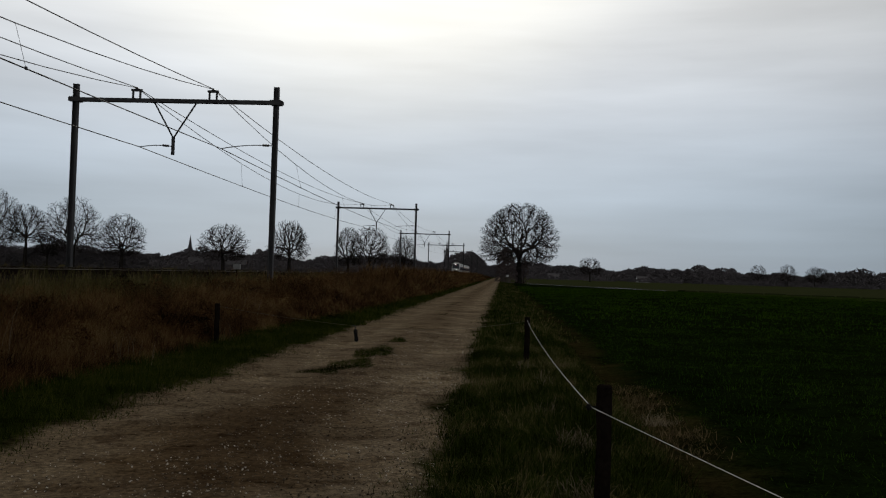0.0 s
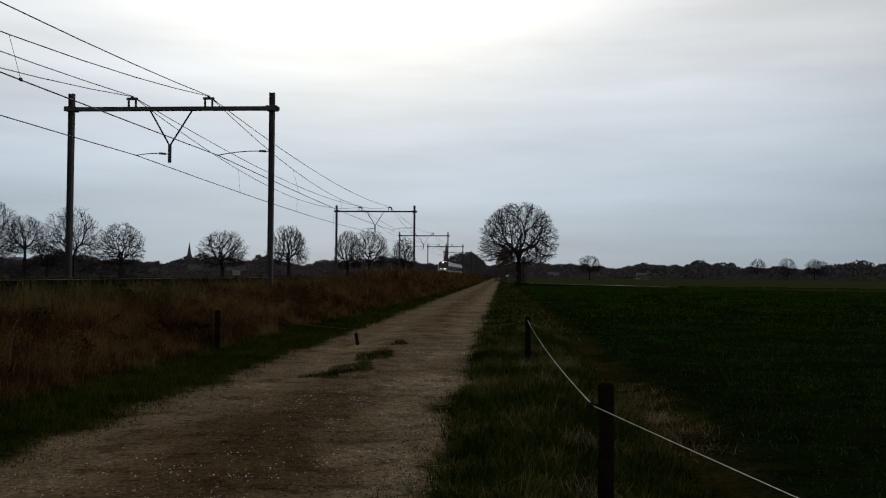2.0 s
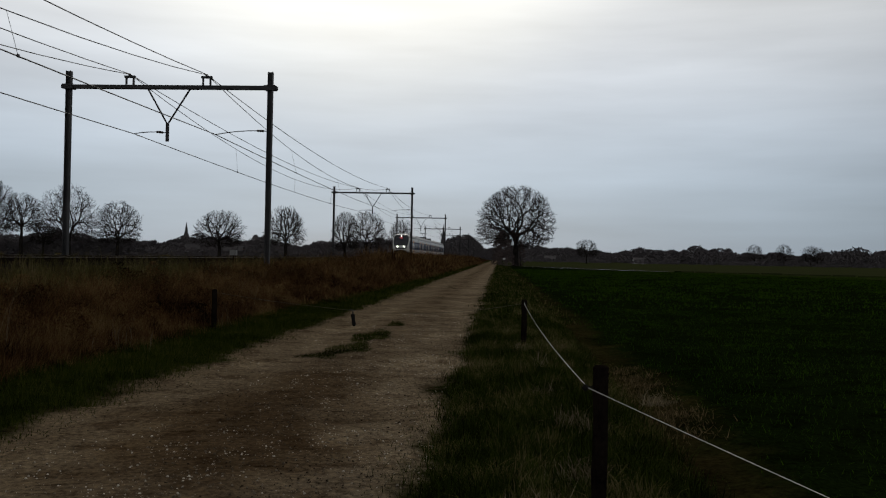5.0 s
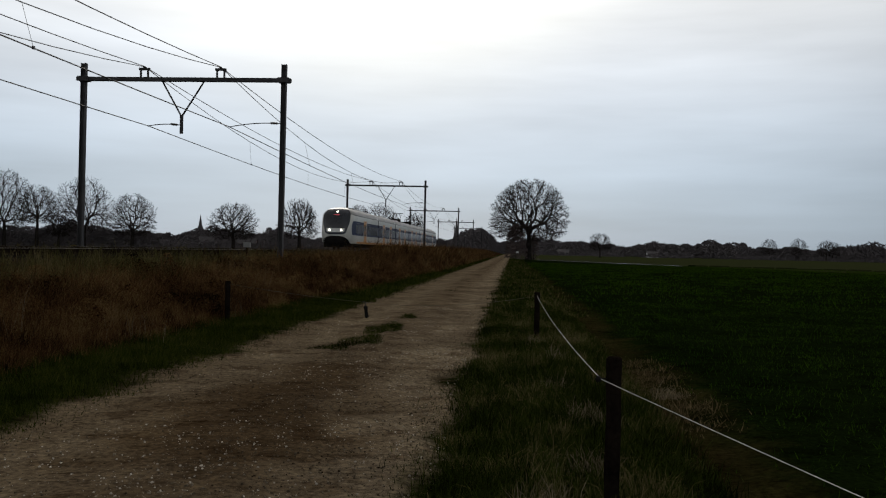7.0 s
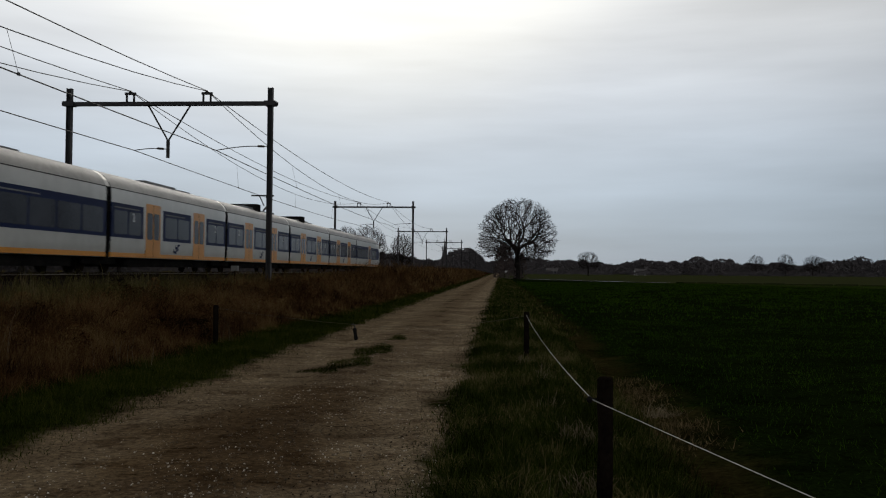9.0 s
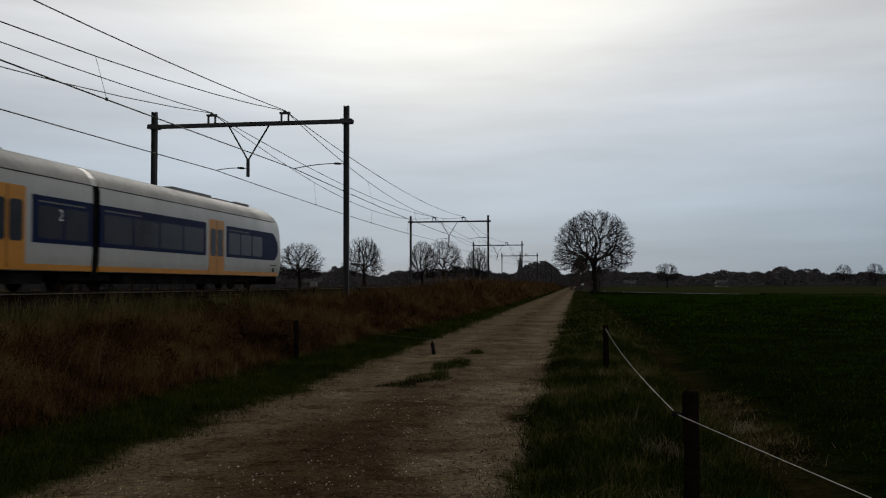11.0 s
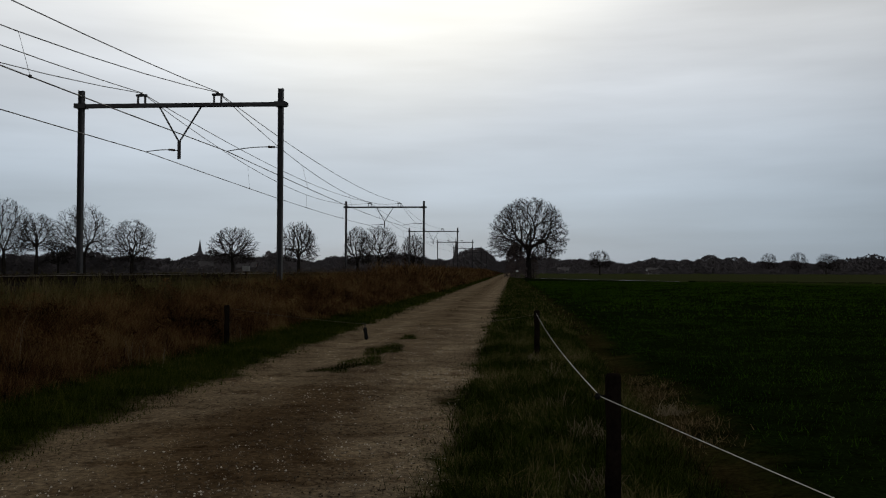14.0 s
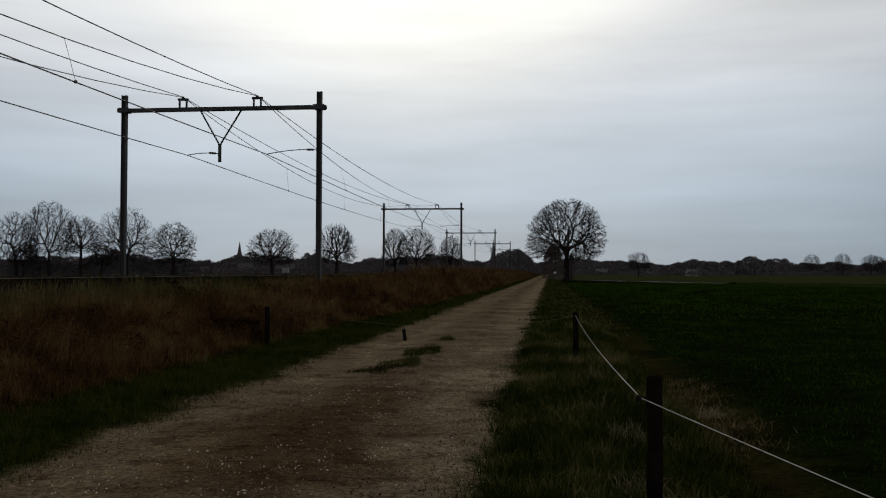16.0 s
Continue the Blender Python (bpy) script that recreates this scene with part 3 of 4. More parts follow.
def add_band(train, y0, y1, s, count, poly=None):
    b = part("window_band", side_panel(poly or [(y0, 1.44), (y1, 1.44), (y1, 2.84), (y0, 2.84)], s, 1.40, 1.424), M_BLUE, train, "dark blue window band")
    lo, hi = y0 + 0.22, y1 - 0.22
    step = (hi - lo) / count
    for k in range(count):
        part("pane", side_panel(rounded(lo + k * step + 0.06, lo + (k + 1) * step - 0.06, 1.58, 2.55, 0.07), s, 1.42, 1.430), M_GLASS, b)
    part("vent_strip", side_panel([(lo + 0.1, 2.64), (min(hi, lo + 2.6), 2.64), (min(hi, lo + 2.6), 2.69), (lo + 0.1, 2.69)], s, 1.42, 1.430), M_GREY, b)


def add_bogie(train, y):
    g = Geo()
    for s in (-1, 1):
        g.box(s * 1.02 - 0.08, s * 1.02 + 0.08, y - 1.5, y + 1.5, 0.35, 0.58, 0.05)
    g.box(-1.0, 1.0, y - 0.3, y + 0.3, 0.3, 0.55, 0.05)
    b = part("bogie", g, M_BLACK, train)
    for dy in (-1.1, 1.1):
        w = Geo()
        for s in (-1, 1):
            w.tube([(s * 0.69, y + dy, 0.42), (s * 0.82, y + dy, 0.42)], 0.42, 20)
        w.tube([(-0.7, y + dy, 0.42), (0.7, y + dy, 0.42)], 0.08, 8)
        part("wheelset", w, M_RAIL, b)


def add_nose(train, flip):
    """The cab end: made at the front and turned round for the rear."""
    def turn(g):
        if flip:
            g.v = [(-x, TRAIN_LEN - y, z) for x, y, z in g.v]
        return g
    n = part("cab_shell", turn(nose_mesh(0.62, 3.42)), M_WHITE, train, "white rounded driving cab", smooth=True)
    part("cab_roof", turn(nose_mesh(3.42, 4.18)), M_ROOF, n, "grey rounded cab roof", smooth=True)
    rows = [(1.46, -0.60, 0.60), (1.54, -0.86, 0.86), (1.66, -1.0, 1.0), (1.9, -1.08, 1.08), (2.15, -1.15, 1.15), (2.5, -1.25, 1.25), (2.8, -1.30, 1.30), (3.0, -1.31, 1.31),
            (3.2, -1.30, 1.30), (3.4, -1.28, 1.28), (3.6, -1.20, 1.20), (3.75, -1.10, 1.10), (3.90, -1.0, 1.0), (4.02, -0.84, 0.84), (4.09, -0.66, 0.66)]
    part("windscreen", turn(face_patch(rows, 0.02)), M_SCREEN, n, "large dark curved windscreen", smooth=True)
    rows = [(1.68, -0.72, 0.72), (1.76, -0.82, 0.82), (1.92, -0.84, 0.84), (2.02, -0.86, 0.86), (2.06, -0.84, 0.84)]
    part("lamp_panel", turn(face_patch(rows, 0.05)), M_SIGN, n, "pale panel round the headlights", smooth=True)
    for x in (-0.56, 0.56):
        c = face_point(x, 1.88, 0.07)
        g = Geo().tube([(c[0], c[1] + 0.03, c[2]), (c[0], c[1] - 0.02, c[2])], 0.072, 14)
        part("headlight" if not flip else "tail_light", turn(g), M_LAMP if not flip else M_RUBBER, n)
    c = face_point(0, 3.68, 0.03)
    part("top_light", turn(Geo().tube([(0, c[1] + 0.05, 3.68), (0, c[1] - 0.07, 3.68)], 0.06, 12)), M_LAMP if not flip else M_RUBBER, n)
    rows = [(3.34, -0.30, 0.30), (3.40, -0.30, 0.30)]
    part("destination_display", turn(face_patch(rows, 0.032)), M_LED, n, "dim red destination display")
    rows = [(0.62, -1.32, 1.32), (0.80, -1.28, 1.28), (1.0, -1.16, 1.16), (1.15, -0.98, 0.98), (1.27, -0.70, 0.70), (1.33, -0.34, 0.34)]
    part("coupler_cover", turn(face_patch(rows, 0.014)), M_BLACK, n, "black lower front cover", smooth=True)
    g = Geo()
    for z in (0.22, 0.62):
        for k in range(13):
            u = -1 + k / 6
            x = 1.28 * u
            g.v.append((x, 0.20 + 0.62 * abs(u) ** 4.4, z))
    g.f = [(k, k + 1, 13 + k + 1, 13 + k) for k in range(12)]
    part("front_skirt", turn(g), M_BLACK, n, smooth=True)
    g = Geo().box(-0.22, 0.22, -0.30, 0.5, 0.55, 0.92, 0.06).box(-0.14, 0.14, -0.42, -0.28, 0.62, 0.86, 0.04)
    part("coupler", turn(g), M_BLACK, n)
    g = Geo()
    for k in range(4):
        g.box(-0.75, 0.75, 3.3 + k * 0.5, 3.55 + k * 0.5, 4.06, 4.19, 0.05)
    part("roof_equipment", turn(g), M_ROOF, n)
    for s in (1, -1):
        poly = [(0.86, 2.0), (1.0, 1.70), (1.35, 1.48), (1.7, 1.44), (7.9, 1.44), (7.9, 2.84), (1.75, 2.84), (1.30, 2.66), (0.95, 2.35)]
        if flip:
            poly = [(TRAIN_LEN - y, z) for y, z in poly]
        a, b = (3.0, 7.9) if not flip else (TRAIN_LEN - 7.9, TRAIN_LEN - 3.0)
        add_band(train, a, b, s, 3, poly)
        gut = [(1.6, 3.40), (4.2, 3.40), (4.2, 3.435), (1.6, 3.435)]
        if flip:
            gut = [(TRAIN_LEN - y, z) for y, z in gut]
        part("gutter", side_panel(gut, s, 1.34, 1.402), M_BLACK, n, "thin dark gutter line")
    if flip:
        e = TRAIN_LEN - 1.62
        part("socket_cover", Geo().tube([(1.37, e, 0.95), (1.425, e, 0.95)], 0.10, 12), M_BLACK, n)
        part("step_slot", side_panel([(e - 0.5, 1.17), (e + 0.45, 1.17), (e + 0.45, 1.21), (e - 0.5, 1.21)], 1, 1.38, 1.428), M_BLACK, n)


def build_train():
    t = empty("electric_train", -16.95, 326.0, RAIL_Z)
    tagged(t, "white, yellow and blue six-car electric commuter train on the rails", "train")
    ends = (0.0, *GAPS, TRAIN_LEN)
    for k in range(6):
        a, b = ends[k], ends[k + 1]
        y0 = a + (0.22 if k else 4.2)
        y1 = b - (0.22 if k < 5 else 4.2)
        part("car_body", shell(y0, y1), M_WHITE, t, "white car side walls", smooth=True)
        rf = part("roof", roof(y0, y1), M_ROOF, t, "light grey curved roof", smooth=True)
        for s in (1, -1):
            part("gutter", side_panel([(y0, 3.40), (y1, 3.40), (y1, 3.43), (y0, 3.43)], s, 1.34, 1.402), M_BLACK, rf, "thin dark gutter line")
            y2 = y1 if k < 5 else TRAIN_LEN - 0.9
            part("yellow_stripe", side_panel([(y0, 0.64), (y2, 0.64), (y2, 0.82), (y0, 0.82)], s, 1.33, 1.412), M_YELLOW, t)
            if 0 < k < 5:
                for d in (a + 3.75, a + 9.85):
                    add_door(t, d, d + 1.7, s)
                add_band(t, a + 0.22, a + 3.5, s, 2)
                add_band(t, a + 5.75, a + 9.5, s, 2)
                add_band(t, a + 11.85, b - 0.22, s, 2)
                class_number(t, a + 2.3, s)
                class_number(t, a + 13.2, s)
                for dz in (0.0, 0.2):
                    e = a + 7.15 + dz * 0.9
                    part("emblem", side_panel([(e, 0.98 + dz), (e + 0.12, 0.90 + dz), (e + 0.34, 0.90 + dz), (e + 0.46, 1.04 + dz), (e + 0.62, 1.04 + dz), (e + 0.62, 1.14 + dz),
                                               (e + 0.40, 1.14 + dz), (e + 0.28, 1.00 + dz), (e + 0.14, 1.00 + dz), (e + 0.02, 1.10 + dz)], s, 1.41, 1.428), M_BLUE, t)
            elif k == 0:
                add_door(t, 8.15, 9.8, s)
                add_band(t, 10.1, b - 0.22, s, 4)
            else:
                add_door(t, TRAIN_LEN - 9.8, TRAIN_LEN - 8.15, s)
                add_band(t, a + 0.22, TRAIN_LEN - 10.1, s, 4)
        g = Geo().box(-1.15, 1.15, y0 + 2.2, y1 - 2.2, 0.24, 0.615, 0.1)
        part("underframe", g, M_BLACK, t, "black underfloor equipment")
        mid = (a + b) / 2
        g = Geo().box(-0.72, 0.72, mid - 2.4, mid + 1.6, 4.0, 4.20, 0.1).box(-0.6, 0.6, mid + 2.2, mid + 4.0, 4.0, 4.17, 0.1)
        part("roof_box", g, M_ROOF, rf)
    for y in GAPS:
        g = Geo()
        for j in range(4):
            w = 0.06 * (j % 2)
            prof = [(1.36 - w, 0.5), (1.40 - w, 1.0), (1.40 - w, 3.0), (1.26 - w, 3.55), (0.75, 3.95 - w), (-0.75, 3.95 - w), (-1.26 + w, 3.55), (-1.40 + w, 3.0), (-1.40 + w, 1.0), (-1.36 + w, 0.5)]
            g.prism(prof, y - 0.24 + j * 0.12, y - 0.12 + j * 0.12, 1)
        gw = part("gangway", g, M_RUBBER, t, "black folding gangway bellows")
        for s in (1, -1):
            cap = [(1.36, 3.44), (1.26, 3.68), (1.06, 3.90), (0.80, 4.05), (0.80, 3.98), (1.02, 3.84), (1.21, 3.63), (1.31, 3.44)]
            part("weather_strip", Geo().prism([(s * x, z) for x, z in cap], y - 0.20, y + 0.20, 1), M_WHITE, gw, "white strip over the bellows")
        add_bogie(t, y)
    add_bogie(t, 4.6)
    add_bogie(t, TRAIN_LEN - 4.6)
    add_nose(t, False)
    add_nose(t, True)
    for y in (42.1, 55.6):
        part("roof_unit", Geo().box(-0.95, 0.95, y - 0.6, y + 0.6, 3.9, 4.46, 0.15), M_BLACK, t, "black roof equipment box")
    y = 47.0
    p = part("pantograph", Geo().box(-0.6, 0.6, y - 0.6, y + 0.6, 4.05, 4.22, 0.1), M_STEEL, t, "raised single-arm pantograph")
    part("lower_arm", Geo().tube([(0, y - 0.5, 4.2), (0, y + 0.9, 4.8)], 0.07, 6), M_STEEL, p)
    for s in (-0.25, 0.25):
        part("upper_arm", Geo().tube([(s, y + 0.9, 4.8), (s, y - 0.4, 5.42)], 0.045, 6), M_STEEL, p)
    part("contact_head", Geo().box(-0.8, 0.8, y - 0.6, y - 0.25, 5.38, 5.46, 0.05), M_STEEL, p)
    return t


train = build_train()


# ---- trees ----
def grow(seed, height, width, tips, base, trunk_r, lean=0.0, fork=0.5, twig=0.026, ragged=1.0):
    """Limbs that split again and again until each reaches one of many twig ends inside the crown. Returns trunk and crown."""
    rng = np.random.default_rng(seed)
    # a dome, fullest below its middle, with a lobed and uneven edge
    share = rng.uniform(0, 1, tips * 3)
    ang = rng.uniform(0, 2 * math.pi, tips * 3)
    reach = np.interp(share, [0, 0.06, 0.16, 0.32, 0.5, 0.68, 0.82, 0.92, 0.98, 1.0], [0.46, 0.84, 0.98, 1.0, 0.96, 0.88, 0.75, 0.56, 0.36, 0.20])
    ph = rng.uniform(0, 6.28, 4)
    lobe = 1 + ragged * (0.07 * np.sin(3 * ang + ph[0] + 4 * share) + 0.06 * np.sin(5 * ang + ph[1] - 9 * share) + 0.05 * np.sin(9 * ang + ph[2] + 21 * share))
    keep = rng.uniform(0, 1, tips * 3) < reach * (0.56 + 0.44 * np.sin(7 * ang + 13 * share + ph[3]) * np.cos(17 * share + 2 * ang))
    rad = reach * lobe * rng.uniform(0.05, 1, tips * 3) ** 0.36 * width / 2
    rise = 0.97 + 0.03 * ragged * np.sin(4 * ang + ph[1])
    pts = np.stack([rad * np.cos(ang), rad * np.sin(ang), base + (height - base) * share * rise], 1)[keep][:tips]
    tips = len(pts)
    trunk, crown = Geo(), Geo()
    first = Vector((lean * base, 0, base * fork + height * 0.10))
    trunk.tube([(0, 0, -0.2), (0.02, 0, 0.5), (lean * base * 0.5, 0, first.z * 0.6), tuple(first)], [trunk_r * 1.45, trunk_r * 1.08, trunk_r, trunk_r * 0.92], 9)
    
    def girth(n):
        return max(trunk_r * 0.92 * (n / tips) ** 0.385, twig)

    stack = [(np.array(first), np.array([0, 0, 1.0]), pts, 0)]
    while stack:
        p, d, q, lev = stack.pop()
        n = len(q)
        r0 = girth(n)
        if n <= 1:
            e = q[0]
            m = (p + e) / 2 + rng.normal(size=3) * 0.06 * np.linalg.norm(e - p)
            crown.tube([p, m, e], [r0, twig * 0.95, twig * 0.6], 3, False)
            continue
        c = q.mean(0)
        f = min(0.52, rng.uniform(0.24, 0.38) + 0.02 * lev) if lev else rng.uniform(0.18, 0.28)
        e = p + (c - p) * f
        L = np.linalg.norm(e - p)
        e = e + rng.normal(size=3) * 0.07 * L
        m = (p + e) / 2 + d * 0.09 * L
        crown.tube([p, m, e], [r0, r0 * 0.9, girth(n * 0.75)], 6 if r0 > 0.12 else 4 if r0 > 0.04 else 3, False)
        nd = (e - m) / (np.linalg.norm(e - m) + 1e-9)
        rel = q - e
        rel = rel / (np.linalg.norm(rel, axis=1, keepdims=True) + 1e-6) + rel * 0.02
        u, s, vt = np.linalg.svd(rel - rel.mean(0), full_matrices=False)
        pr = rel @ (vt[0] + rng.normal(size=3) * 0.25)
        order = np.argsort(pr)
        cut = int(round(n * rng.uniform(0.3, 0.7)))
        cut = min(max(cut, 1), n - 1)
        groups = [order[:cut], order[cut:]]
        if lev < 2 and len(groups[1]) > 60:
            g1 = groups.pop()
            groups += [g1[: len(g1) // 2], g1[len(g1) // 2:]]
        for g in groups:
            stack.append((e, nd, q[g], lev + 1))
    return trunk, crown


def tree(x, y, seed, height, width, tips, base, trunk_r, label, **kw):
    t = empty("tree", x, y, 0, random.uniform(0, 360) if not kw.pop("still", False) else 0)
    tagged(t, label, "tree", "bare trees")
    a, b = grow(seed, height, width, tips, base, trunk_r, **kw)
    part("trunk", a, M_BARK, t, smooth=True)
    part("crown", b, M_BARK, t, "leafless spreading branches and twigs", smooth=True)
    return t


tree(3.9, 215, 5, 19.4, 19.4, 9000, 4.2, 0.72, "large leafless oak with a broad round crown by the track", fork=0.45, twig=0.028)
FIELD_TREES = ((-144.7, 18.0, 13.0, 3.2), (-135.1, 21.0, 14.5, 4.0), (-126.1, 16.8, 11.5, 5.2), (-113.0, 19.2, 15.0, 3.6), (-99.9, 15.0, 12.5, 3.0),
               (-72.7, 13.2, 13.0, 2.6), (-55.2, 14.4, 10.0, 3.0))
for i, (x, h, w, b) in enumerate(FIELD_TREES):
    tree(x, 230, 20 + i, h, w * 1.04, 2800, b * 1.2, 0.48, "leafless roadside tree with upswept branches beyond the railway", ragged=1.7, twig=0.033)
for i, (x, y, h, w, b) in enumerate(((-45.3, 262, 14.8, 8.5, 3.0), (-38.4, 258, 14.9, 13.0, 3.0), (-32.9, 300, 14.4, 8.6, 3.0))):
    tree(x, y, 40 + i, h, w * 1.02, 3000, b, 0.42, "leafless tree with a fine dense crown beyond the railway", ragged=1.3, twig=0.030)
for i, (x, y, h, w) in enumerate(((38.6, 400, 11.0, 10.5), (167, 600, 14.0, 12.0), (189, 610, 15.0, 12.5), (203, 600, 14.0, 12.5), (214, 620, 13.5, 12.0), (-119, 228, 9.0, 7.0), (-140, 226, 9.5, 8.0))):
    tree(x, y, 60 + i, h, w, 1400, 3.0, 0.3, "small leafless tree at the edge of the fields", ragged=1.5, twig=0.04)


def scrub(rng, g, x, y, w, h, n, size):
    """A dense twiggy clump: many small upright slivers."""
    for _ in range(n):
        a, r = rng.uniform(0, 6.283), math.sqrt(rng.uniform(0, 1))
        z = h * rng.uniform(0, 1) ** 0.8
        rr = r * w / 2 * math.sqrt(max(0.05, 1 - (z / h) ** 2.2))
        px, py = x + rr * math.cos(a), y + rr * math.sin(a)
        s = size * rng.uniform(0.5, 1.3)
        dx, dy, dz = rng.normal() * s * 0.6, rng.normal() * s * 0.4, s * rng.uniform(0.5, 1.2)
        o = len(g.v)
        g.v += [(px - s * 0.5, py, z), (px + s * 0.5, py + s * 0.2, z + 0.1 * s), (px + dx, py + dy, z + dz)]
        g.f.append((o, o + 1, o + 2))


def build_woods():
    rng = np.random.default_rng(3)
    g = Geo()
    for k in range(640):
        az = radians(-46 + 78 * k / 640 + rng.uniform(-0.15, 0.15))
        left = az < radians(-1.5)
        dist = rng.uniform(640, 820)
        h = (11.2 if left else 9.4) * rng.uniform(0.72, 1.12) * (1 + 0.18 * math.sin(az * 37) + 0.12 * math.sin(az * 91))
        scrub(rng, g, dist * math.sin(az), dist * math.cos(az), rng.uniform(13, 28), h, 400, 1.15)
    for k in range(70):
        x = rng.uniform(-48, -12) if k < 52 else rng.uniform(-14, 12)
        h = 12 * math.exp(-((x + 28) / 14) ** 4) + 6.5
        scrub(rng, g, x, rng.uniform(655, 700), 12, h * rng.uniform(0.82, 1.0), 300, 0.95)
    for k in range(120):
        scrub(rng, g, rng.uniform(8, 330), rng.uniform(515, 550), 7, rng.uniform(1.2, 2.6), 60, 0.8)
        scrub(rng, g, rng.uniform(-260, -30), rng.uniform(480, 510), 8, rng.uniform(2.2, 4.4), 90, 0.8)
    ob = part("far_woods", g, M_HAZED_WOODS)
    tagged(ob, "dark band of leafless woods along the horizon", "woods", kind="stuff")
    g = Geo()
    for k in range(40):
        scrub(rng, g, rng.uniform(-165, -96), rng.uniform(233, 240), 6, rng.uniform(2.5, 5.0), 130, 0.7)
    for k in range(60):
        scrub(rng, g, rng.uniform(-96, -28), rng.uniform(240, 300), 5, rng.uniform(1.2, 2.6), 90, 0.6)
    ob = part("hedgerow", g, M_HAZED_WOODS)
    tagged(ob, "dark bare hedgerow under the field trees", "hedge", kind="stuff")
    for x, y, w, h, n in ((0.9, 212, 5.6, 8.2, 1900), (5.2, 218, 2.6, 6.0, 350)):
        g = Geo()
        scrub(rng, g, 0, 0, w, h, n, 0.36)
        s = part("crown", g, M_TWIGS)
        e = empty("shrub", x, y, 0)
        s.parent = e
        part("stem", Geo().tube([(0, 0, -0.1), (0.1, 0, h * 0.5)], [0.12, 0.05], 6), M_BARK, e)
        tagged(e, "dense dark leafless shrub beside the big tree", "shrub", "shrubs")


build_woods()


# ---- buildings in the distance ----
def house(x, y, w, d, wall_h, roof_h, wall_m, rz=0):
    h = empty("house", x, y, 0, rz)
    tagged(h, "small far house with a dark pitched roof", "house", "far houses")
    part("wall", Geo().box(-w / 2, w / 2, -d / 2, d / 2, -0.2, wall_h).prism([(-d / 2, wall_h), (d / 2, wall_h), (0, wall_h + roof_h)], -w / 2, w / 2, 0), wall_m, h)
    g = Geo()
    for s in (-1, 1):
        g.add([(-w / 2 - 0.4, s * (d / 2 + 0.5), wall_h - 0.3), (w / 2 + 0.4, s * (d / 2 + 0.5), wall_h - 0.3), (w / 2 + 0.4, 0, wall_h + roof_h + 0.25), (-w / 2 - 0.4, 0, wall_h + roof_h + 0.25),
               (-w / 2 - 0.4, s * (d / 2 + 0.5), wall_h - 0.1), (w / 2 + 0.4, s * (d / 2 + 0.5), wall_h - 0.1), (w / 2 + 0.4, 0, wall_h + roof_h + 0.45), (-w / 2 - 0.4, 0, wall_h + roof_h + 0.45)],
              [(0, 1, 2, 3), (4, 5, 6, 7), (0, 1, 5, 4), (1, 2, 6, 5), (3, 0, 4, 7)])
    rf = part("roof", g, M_SLATE, h)
    part("chimney", Geo().box(w * 0.2, w * 0.2 + 0.8, -0.4, 0.4, wall_h + roof_h - 0.5, wall_h + roof_h + 1.0), M_SLATE, rf)
    for k in range(3):
        wx = -w / 2 + w * (k + 0.5) / 3
        part("window", Geo().box(wx - 0.6, wx + 0.6, -d / 2 - 0.06, -d / 2 + 0.05, 0.9, 2.2), M_PANE, h)


for x, y, w, wh, rh, m, rz in ((-76, 520, 10, 2.8, 3.0, M_BRICK, 10), (-62, 540, 9, 3.0, 3.0, M_BRICK, -8), (-92, 560, 11, 2.8, 3.4, M_BRICK, 25), (-168, 560, 12, 2.8, 3.2, M_BRICK, 5),
                               (-205, 590, 9, 3.0, 4.0, M_RENDERED, 20), (86, 560, 7, 1.9, 1.4, M_RENDERED, 4), (34, 600, 7, 2.0, 1.6, M_GREY, -6)):
    house(x, y, w, 8, wh, rh, m, rz)


def church(x, y, w, tower_h, top_h):
    c = empty("church_tower", x, y, 0)
    tagged(c, "far church tower with a slender dark spire", "church", "church towers")
    part("tower", Geo().box(-w / 2, w / 2, -w / 2, w / 2, -0.5, tower_h, 0.3), M_SLATE, c)
    g = Geo().tube([(0, 0, tower_h), (0, 0, tower_h + 0.22 * (top_h - tower_h)), (0, 0, top_h)], [w * 0.56, w * 0.33, 0.1], 8)
    part("spire", g, M_SLATE, c)


church(-596, 1680, 11.5, 32, 60)
church(-81, 1300, 8.0, 21, 50)


# ---- field gate posts and cord ----
def fence_post(x, y, top, r, label, lean=0.0):
    p = empty("fence_post", x, y, 0, random.uniform(0, 90))
    tagged(p, label, "fence post", "fence posts")
    g = Geo()
    prof = []
    for k in range(9):
        z = -0.3 + (top + 0.3) * k / 8
        prof.append((lean * z + 0.003 * math.sin(k * 2.3), 0.003 * math.cos(k * 1.7), z))
    g.tube(prof, [r * (1.0 + 0.05 * math.sin(k * 1.9)) for k in range(9)], 12)
    part("shaft", g, M_POST, p)
    part("worn_top", Geo().tube([(lean * top, 0, top), (lean * top, 0, top + 0.012)], [r * 0.96, r * 0.8], 12), M_POST, p)
    return p


NEAR = (0.69, 5.98)
p1 = fence_post(*NEAR, 1.095, 0.051, "stout dark wooden fence post holding a white cord")
fence_post(0.51, 17.5, 1.0, 0.055, "dark wooden fence post at the side of the track")
fence_post(-6.45, 20.1, 0.96, 0.06, "dark wooden fence post in front of the heath bank")
fence_post(2.45, -1.8, 1.05, 0.058, "stout dark wooden fence post holding a white cord")


def sagging(a, b, sag, n=24):
    a, b = Vector(a), Vector(b)
    return [a.lerp(b, k / n) - Vector((0, 0, sag * 4 * (k / n) * (1 - k / n))) for k in range(n + 1)]


